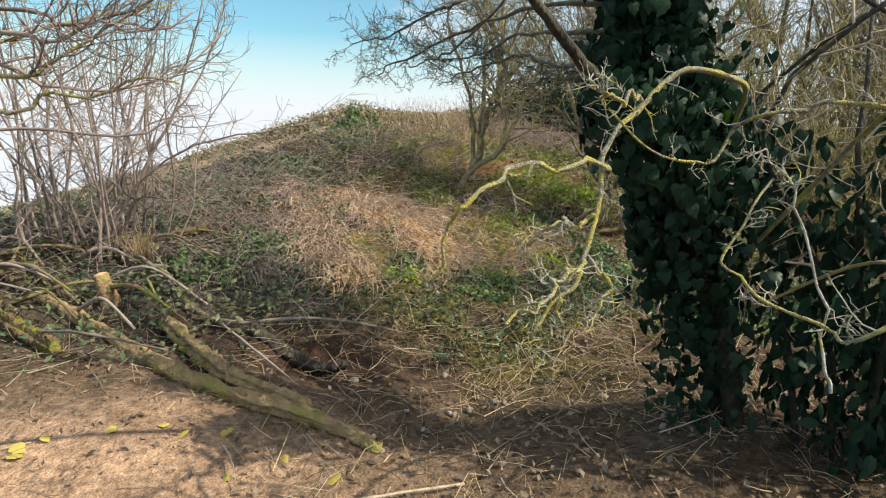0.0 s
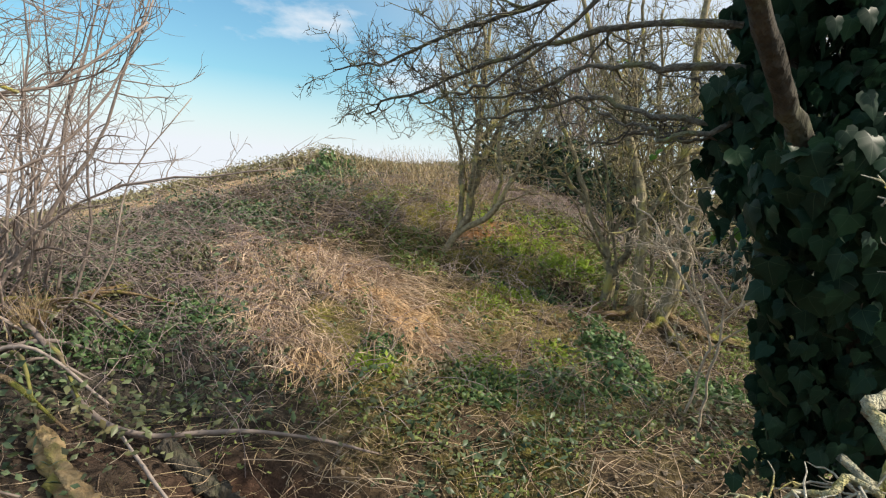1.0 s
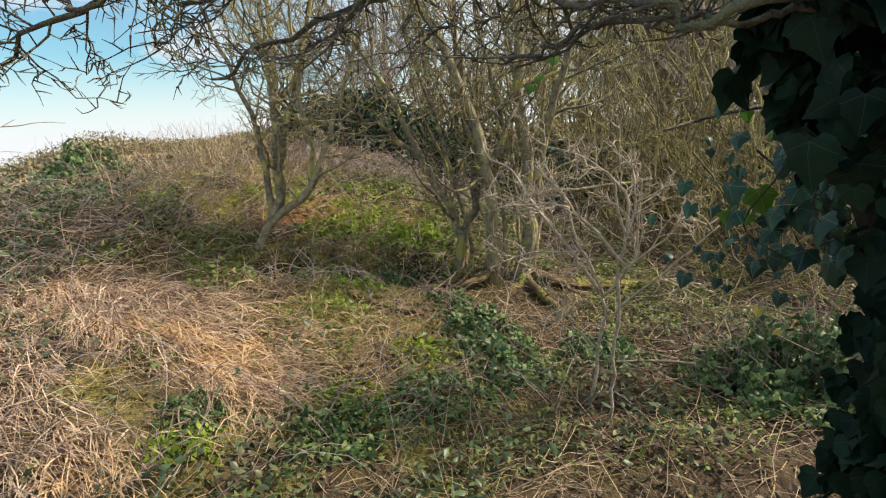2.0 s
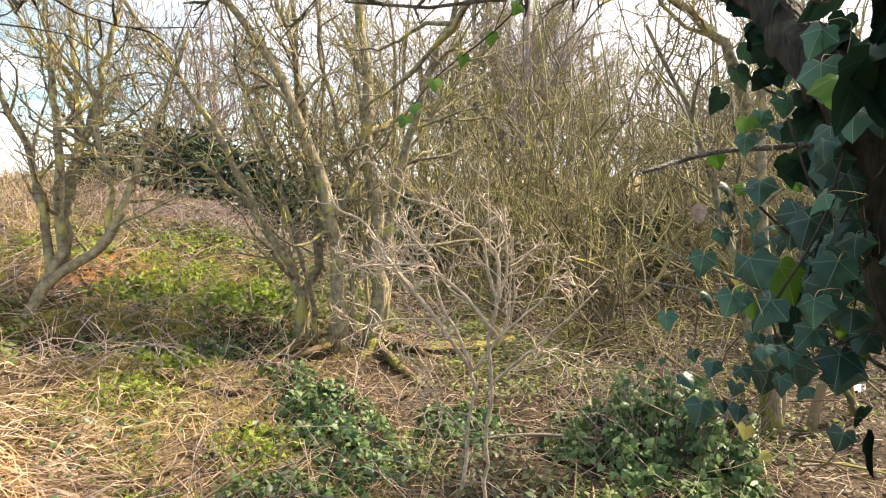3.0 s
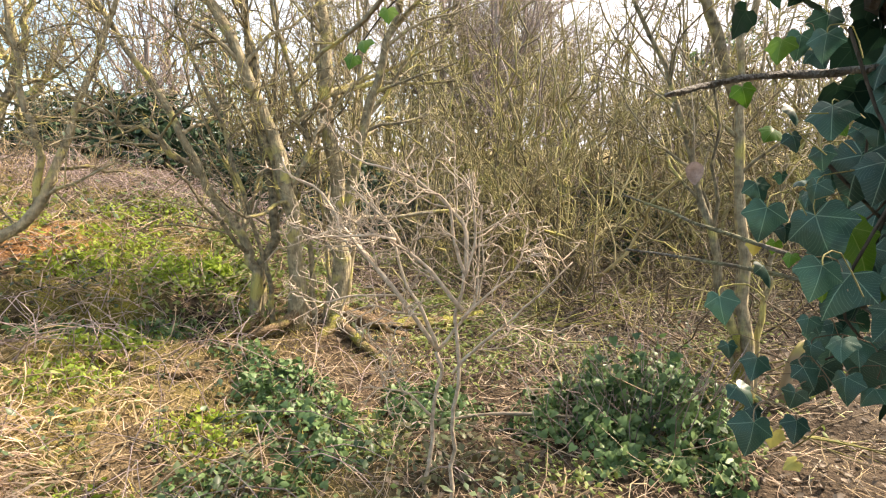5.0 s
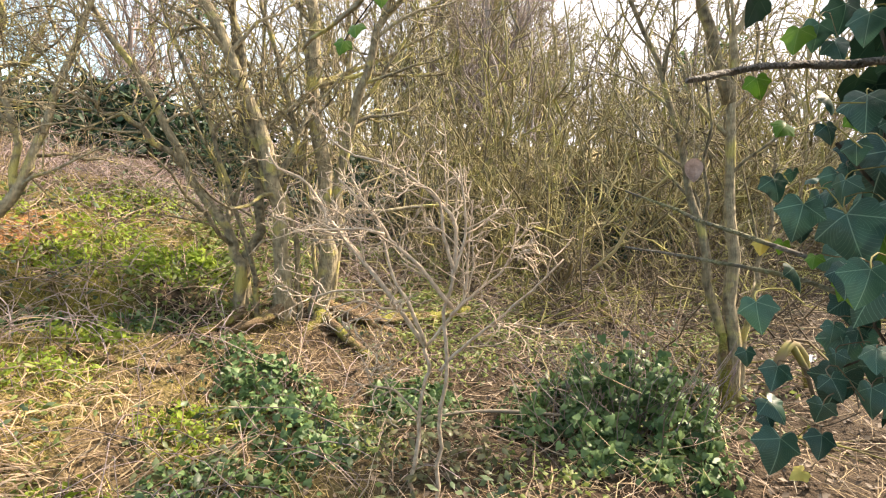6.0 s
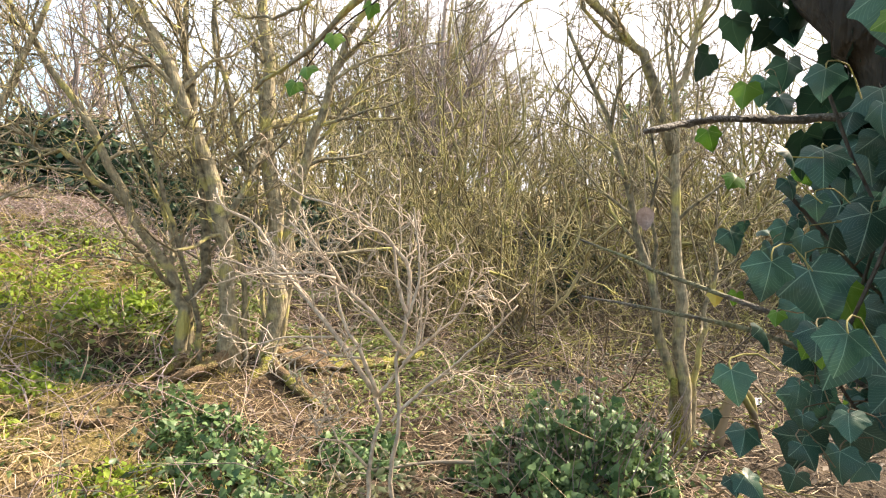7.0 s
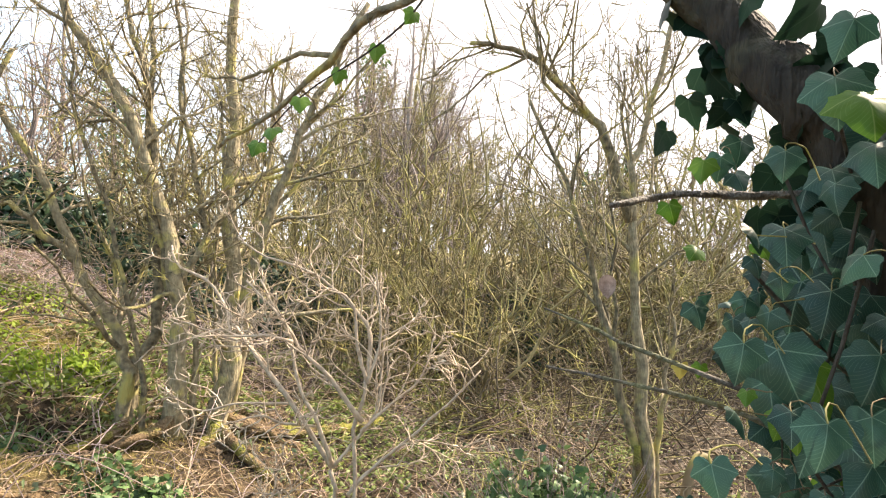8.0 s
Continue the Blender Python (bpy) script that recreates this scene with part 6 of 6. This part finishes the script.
    stuff("straw", blades_mesh("straw", rng, on_ground(x, y, 0.01), rng.uniform(0.08, 0.3, n), rng.uniform(0.0016, 0.004, n), 1.0, rng.uniform(0.05, 0.6, n), STRAW, droop=0.35, K=3), "loose dead grass and straw", "grass")
    # tall pale stalks on the crest
    x, y = scatter(rng, 15000, (-3.0, 3.0), (7.6, 13.5), lambda x, y: spot(x, y, 0.2, 10.5, 1.3, 1.2) * (0.25 + 0.75 * patches(x, y, 0.4, 43)))
    n = len(x)
    stuff("tall_grass", blades_mesh("tall_grass", rng, on_ground(x, y, 0.0), rng.uniform(0.25, 0.7, n), rng.uniform(0.0025, 0.005, n), 0.4, rng.uniform(0.7, 1.0, n), STRAW, droop=0.14), "tall pale dry grass on the crest", "grass")
    # leaf litter
    x, y = scatter(rng, 66000, (-5.5, 10.0), (-2.4, 11.0), lambda x, y: (1 - 0.6 * smooth_step(0.6, -0.6, y)) * 0.25 + 0.3 * smooth_step(0.0, 1.0, x) + 0.6 * smooth_step(1.8, 3.2, x) + 0.5 * spot(x, y, 0.2, 3.2, 1.2, 1.0) - 0.1 * zone_moss(x, y) - 0.5 * zone_pit(x, y))
    n = len(x)
    stuff("leaf_litter", leaves_mesh("leaf_litter", CURLED_LEAF, on_ground(x, y, 0.012), turns(rng, n, (0, 0, 1), 0.35), rng.uniform(0.018, 0.05, n), LITTER), "brown and pale fallen leaves", "leaves")
    # stalks of dead bracken, lying all ways
    x, y = scatter(rng, 6400, (-2.5, 5.5), (2.6, 9.4), lambda x, y: (0.75 - 0.5 * zone_dark(x, y)) * smooth_step(2.4, 3.4, y))
    n = len(x)
    a = rng.uniform(0, 6.28, n)
    P, R = shoots(rng, on_ground(x, y, 0.03), np.column_stack([np.cos(a), np.sin(a), 0.25 * rng.normal(size=n) + 0.1]), rng.uniform(0.12, 0.55, n), rng.uniform(0.002, 0.0042, n) * (1 + 0.5 * smooth_step(5.5, 7.5, y)), K=5, wobble=0.2, up=-0.05)
    P[:, 1:, 2] = np.maximum(P[:, 1:, 2], height(P[:, 1:, 0], P[:, 1:, 1]) + 0.01)
    stuff("dead_bracken", tube_mesh("dead_bracken", [(P, R, 3)], STALK), "pale broken stalks of dead bracken", "bracken")
    # young herbs in loose drifts
    x, y = scatter(rng, 75000, (-2.0, 6.5), (3.2, 9.5), lambda x, y: 0.8 * (1 - zone_pit(x, y)) * smooth_step(0.44, 0.66, patches(x, y, 0.5, 15)) * (1 - 0.65 * spot(x, y, 0.6, 6.2, 0.9, 0.8)) * (1 - 0.8 * zone_ditch(x, y)) * (1 - 0.9 * zone_tan(x, y)) * (1 - 0.7 * zone_dark(x, y)))
    n = len(x)
    stuff("herbs", leaves_mesh("herbs", FAR_LEAF, on_ground(x, y, 0.02 + 0.09 * rng.uniform(0, 1, n)), turns(rng, n, (0, 0, 1), 0.6), rng.uniform(0.02, 0.05, n) * (1 + 0.5 * smooth_step(5.5, 7.5, y)), HERB_LEAF), "low fresh green herbs in drifts", "plants")
    # fallen twigs
    x, y = scatter(rng, 4600, (-5.5, 10.0), (-2.4, 11.5), lambda x, y: 0.5 + 0.5 * smooth_step(1.5, 3.0, x))
    n = len(x)
    a = rng.uniform(0, 6.28, n)
    P, R = shoots(rng, on_ground(x, y, 0.025), np.column_stack([np.cos(a), np.sin(a), 0.15 * rng.normal(size=n)]), rng.uniform(0.12, 0.6, n), rng.uniform(0.0018, 0.005, n), K=5, wobble=0.16, up=-0.02)
    P[:, 1:, 2] = np.maximum(P[:, 1:, 2], height(P[:, 1:, 0], P[:, 1:, 1]) + 0.008)
    stuff("fallen_twigs", tube_mesh("fallen_twigs", [(P, R, 3)], TWIG_LITTER), "fallen dead twigs in the litter", "twigs")
    # broken sticks heaped on the eastern floor
    x, y = scatter(rng, 3000, (2.8, 8.0), (3.2, 8.0), lambda x, y: smooth_step(2.8, 3.6, x) * smooth_step(7.5, 6.0, np.hypot(x - 0.3, y - 2.6)) * (0.25 + 0.75 * smooth_step(0.4, 0.65, patches(x, y, 0.9, 25))))
    n = len(x)
    a = rng.uniform(0, 6.28, n)
    P, R = shoots(rng, on_ground(x, y, 0.05), np.column_stack([np.cos(a), np.sin(a), 0.35 * np.abs(rng.normal(size=n))]), rng.uniform(0.3, 1.1, n), rng.uniform(0.003, 0.009, n), K=5, wobble=0.2, up=-0.06)
    P[:, 1:, 2] = np.maximum(P[:, 1:, 2], height(P[:, 1:, 0], P[:, 1:, 1]) + 0.01)
    stuff("broken_sticks", tube_mesh("broken_sticks", [(P, R, 4)], MOSS_TWIG), "broken mossy sticks strewn over the litter", "sticks")
    # arching canes
    x, y = scatter(rng, 12000, (-4.5, 6.0), (4.0, 12.5), lambda x, y: 0.8 * zone_dark(x, y) + 1.3 * np.exp(-((y - 9.9 + 0.7 * (x - 1.3)) / 0.75) ** 2) * smooth_step(0.6, 1.6, x) * smooth_step(5.0, 3.4, x) + 0.10 * (1 - zone_tan(x, y)) * (1 - zone_field(x, y)) + 0.5 * spot(x, y, 1.0, 6.9, 0.7, 0.35) + 0.45 * spot(x, y, -0.4, 8.4, 1.0, 0.9))
    n = len(x)
    a = rng.uniform(0, 6.28, n)
    K = 7
    L = rng.uniform(0.4, 1.1, n)
    d = unit(np.column_stack([0.7 * np.cos(a), 0.7 * np.sin(a), rng.uniform(0.4, 1.2, n)]))
    P = np.empty((n, K, 3))
    P[:, 0] = on_ground(x, y, -0.01)
    for k in range(1, K):
        P[:, k] = P[:, k - 1] + d * (L / (K - 1))[:, None]
        d = unit(d + np.array([0, 0, -0.33]) + 0.12 * rng.normal(size=(n, 3)))
    P[:, 1:, 2] = np.maximum(P[:, 1:, 2], height(P[:, 1:, 0], P[:, 1:, 1]) + 0.01)
    stuff("bramble_canes", tube_mesh("bramble_canes", [(P, np.linspace(0.0032, 0.0014, K)[None] * rng.uniform(0.7, 1.4, n)[:, None], 3)], CANE), "arching dead bramble canes", "brambles")
    # brushwood that fills the thicket's floor
    x, y = scatter(rng, 4200, (2.5, 14.0), (1.5, 13.0), lambda x, y: smooth_step(5.0, 7.5, np.hypot(x - 0.3, y - 2.6)) * smooth_step(16, 11, np.hypot(x, y)) * smooth_step(0.1, 0.5, np.arctan2(x, y)))
    n = len(x)
    P, R = shoots(rng, on_ground(x, y, -0.02), np.column_stack([0.9 * rng.normal(size=(n, 2)), rng.uniform(0.2, 1.2, n)]), rng.uniform(0.4, 1.5, n), rng.uniform(0.003, 0.009, n), K=5, wobble=0.3, up=0.02)
    P[:, 1:, 2] = np.maximum(P[:, 1:, 2], height(P[:, 1:, 0], P[:, 1:, 1]) + 0.01)
    stuff("brushwood", tube_mesh("brushwood", [(P, R, 3)], MOSS_TWIG), "tangled dead brushwood under the thicket", "brushwood")
    x, y = scatter(rng, 3000, (2.5, 11.5), (2.5, 11.0), lambda x, y: smooth_step(4.8, 6.2, np.hypot(x - 0.3, y - 2.6)) * smooth_step(11, 8.5, np.hypot(x - 0.3, y - 2.6)) * smooth_step(0.45, 0.6, np.arctan2(x - 0.3, y - 2.6)) * smooth_step(1.45, 1.25, np.arctan2(x - 0.3, y - 2.6)) * (0.25 + 0.75 * smooth_step(0.4, 0.6, patches(x, y, 0.8, 24))))
    n = len(x)
    P, R = shoots(rng, on_ground(x, y, -0.02), np.column_stack([1.1 * rng.normal(size=(n, 2)), rng.uniform(0.3, 1.3, n)]), rng.uniform(0.5, 2.0, n), rng.uniform(0.005, 0.013, n), K=6, wobble=0.42, up=0.03)
    P[:, 1:, 2] = np.maximum(P[:, 1:, 2], height(P[:, 1:, 0], P[:, 1:, 1]) + 0.01)
    at, D, L, r = spawn(rng, P, R, 3, 0.15, 0.95, (30, 95), (0.2, 0.8), 0.7)
    Q, S = shoots(rng, at, D, L, np.maximum(r, 0.0045), K=4, wobble=0.38)
    stuff("scrub", tube_mesh("scrub", [(P, R, 3), (Q, S, 3)], SCRUB), "pale tangled leafless scrub in front of the thicket", "scrub")


undergrowth()


def small_things():
    rng = np.random.default_rng(97)
    # a dry leaf that hangs from a thread of stalk
    at = Vector((1.75, 3.34, 1.54))
    leaf = thing("dry_leaf", at, "curled dry brown leaf hanging from a thin stalk", "leaf")
    v, f = fine_leaf([(0, 0), (0.18, 0.08), (0.34, 0.3), (0.30, 0.62), (0.14, 0.86), (0, 1.0)], -0.35, -0.3)
    r = hanging(rng, np.array([[-0.8, -0.3, 0.1]]), 0.05, 0.9)[0]
    part("blade", link_mesh("blade", v @ r.T * 0.06, f, DRY_LEAF), leaf)
    stalk = spline([(0, 0, 0), (-0.02, 0.03, 0.25), (-0.1, 0.2, 0.55), (-0.17, 0.33, 0.80)], 8)
    part("stalk", log_mesh("stalk", stalk, np.full(8, 0.0012), 5, TWIG_LITTER, rng, 0.0), leaf)
    # a torn scrap of plastic in the litter
    x, y = 5.35, 3.82
    scrap = thing("plastic_scrap", (x, y, float(height(x, y))), "torn white plastic scrap lying in leaf litter", "litter")
    u, w = np.meshgrid(np.linspace(-1, 1, 9), np.linspace(-1, 1, 5))
    crumple = 0.03 + 0.018 * np.sin(3.1 * u + 2 * w) + 0.012 * np.cos(5 * w - 2 * u)
    verts = np.column_stack([(0.11 * u + 0.012 * np.sin(9 * w)).ravel(), (0.035 * w * (1 + 0.3 * np.sin(4 * u))).ravel(), crumple.ravel()])
    idx = np.arange(45).reshape(5, 9)
    faces = np.stack([idx[:-1, :-1], idx[:-1, 1:], idx[1:, 1:], idx[1:, :-1]], axis=-1).reshape(-1, 4)
    part("film", link_mesh("film", verts, faces, PLASTIC), scrap)
    # pale flints in the hollow
    for k in range(14):
        x, y = 0.1 + 0.75 * rng.normal(), 3.1 + 0.45 * rng.normal()
        if math.hypot(x + 0.1, y - 2.2) < 0.3:
            continue
        s = rng.uniform(0.012, 0.035)
        line = np.array([[-1.0, 0, 0.2], [-0.55, 0.1, 0.25], [0, 0, 0.3], [0.6, -0.1, 0.2], [1.0, 0, 0.15]]) * s
        a = rng.uniform(0, 6.28)
        line = line @ np.array([[math.cos(a), math.sin(a), 0], [-math.sin(a), math.cos(a), 0], [0, 0, 1]])
        me = log_mesh("flint", line, s * np.array([0.3, 0.65, 0.75, 0.6, 0.25]), 7, FLINT, rng, 0.15)
        ob = tagged(new("flint", me), "small pale flint lying in the hollow", "stone", "flints")
        ob.location = (x, y, float(height(x, y)))


small_things()


def far_hedges():
    rng = np.random.default_rng(95)
    for name, label, a, b, tall, n in (("hedge", "distant tan and olive hedge across the field", (-40, 27), (14, 59.4), 1.9, 30000), ("hedge", "distant leafless hedge on the field's low side", (-75, 30), (-40, 75), 2.4, 3000)):
        u = rng.uniform(0, 1, n)
        x = a[0] + (b[0] - a[0]) * u + rng.normal(size=n) * 0.7
        y = a[1] + (b[1] - a[1]) * u + rng.normal(size=n) * 0.7
        g = height(x, y)
        lump = (0.35 + 0.65 * smooth_step(-20, -9, x)) * (1 - 0.3 * smooth_step(-7, -3, x)) * (0.5 + 0.25 * patches(x, y, 5.0, 30) + 0.35 * patches(x, y, 1.8, 31))
        c = (float(x.mean()), float(y.mean()), float(height(x.mean(), y.mean())))
        t = thing(name, c, label, "hedge")
        P0 = np.column_stack([x, y, g]) - np.array(c)
        m = n // 3
        P, R = shoots(rng, P0[:m], np.column_stack([0.3 * rng.normal(size=(m, 2)), np.ones(m)]), tall * lump[:m] * rng.uniform(0.2, 0.65, m), np.full(m, 0.012), K=4, wobble=0.3)
        part("brushwood", tube_mesh("brushwood", [(P, R, 3)], BARK_HEDGE), t, kind="stuff")
        core, fringe = P0[:n // 2], P0[n // 2:]
        for places, tallness, low, high, small, large in ((core, lump[:n // 2], 0.0, 0.62, 0.22, 0.45), (fringe, lump[n // 2:], 0.45, 0.95, 0.07, 0.2)):
            k = len(places)
            at = places + np.column_stack([rng.normal(size=k) * 0.3, rng.normal(size=k) * 0.3, tall * tallness * rng.uniform(low, high, k)])
            part("foliage", leaves_mesh("foliage", FAR_LEAF, at, turns(rng, k, (0, 0, 0.3), 1.0), rng.uniform(small, large, k), HEDGE_LEAF), t, kind="stuff")


far_hedges()
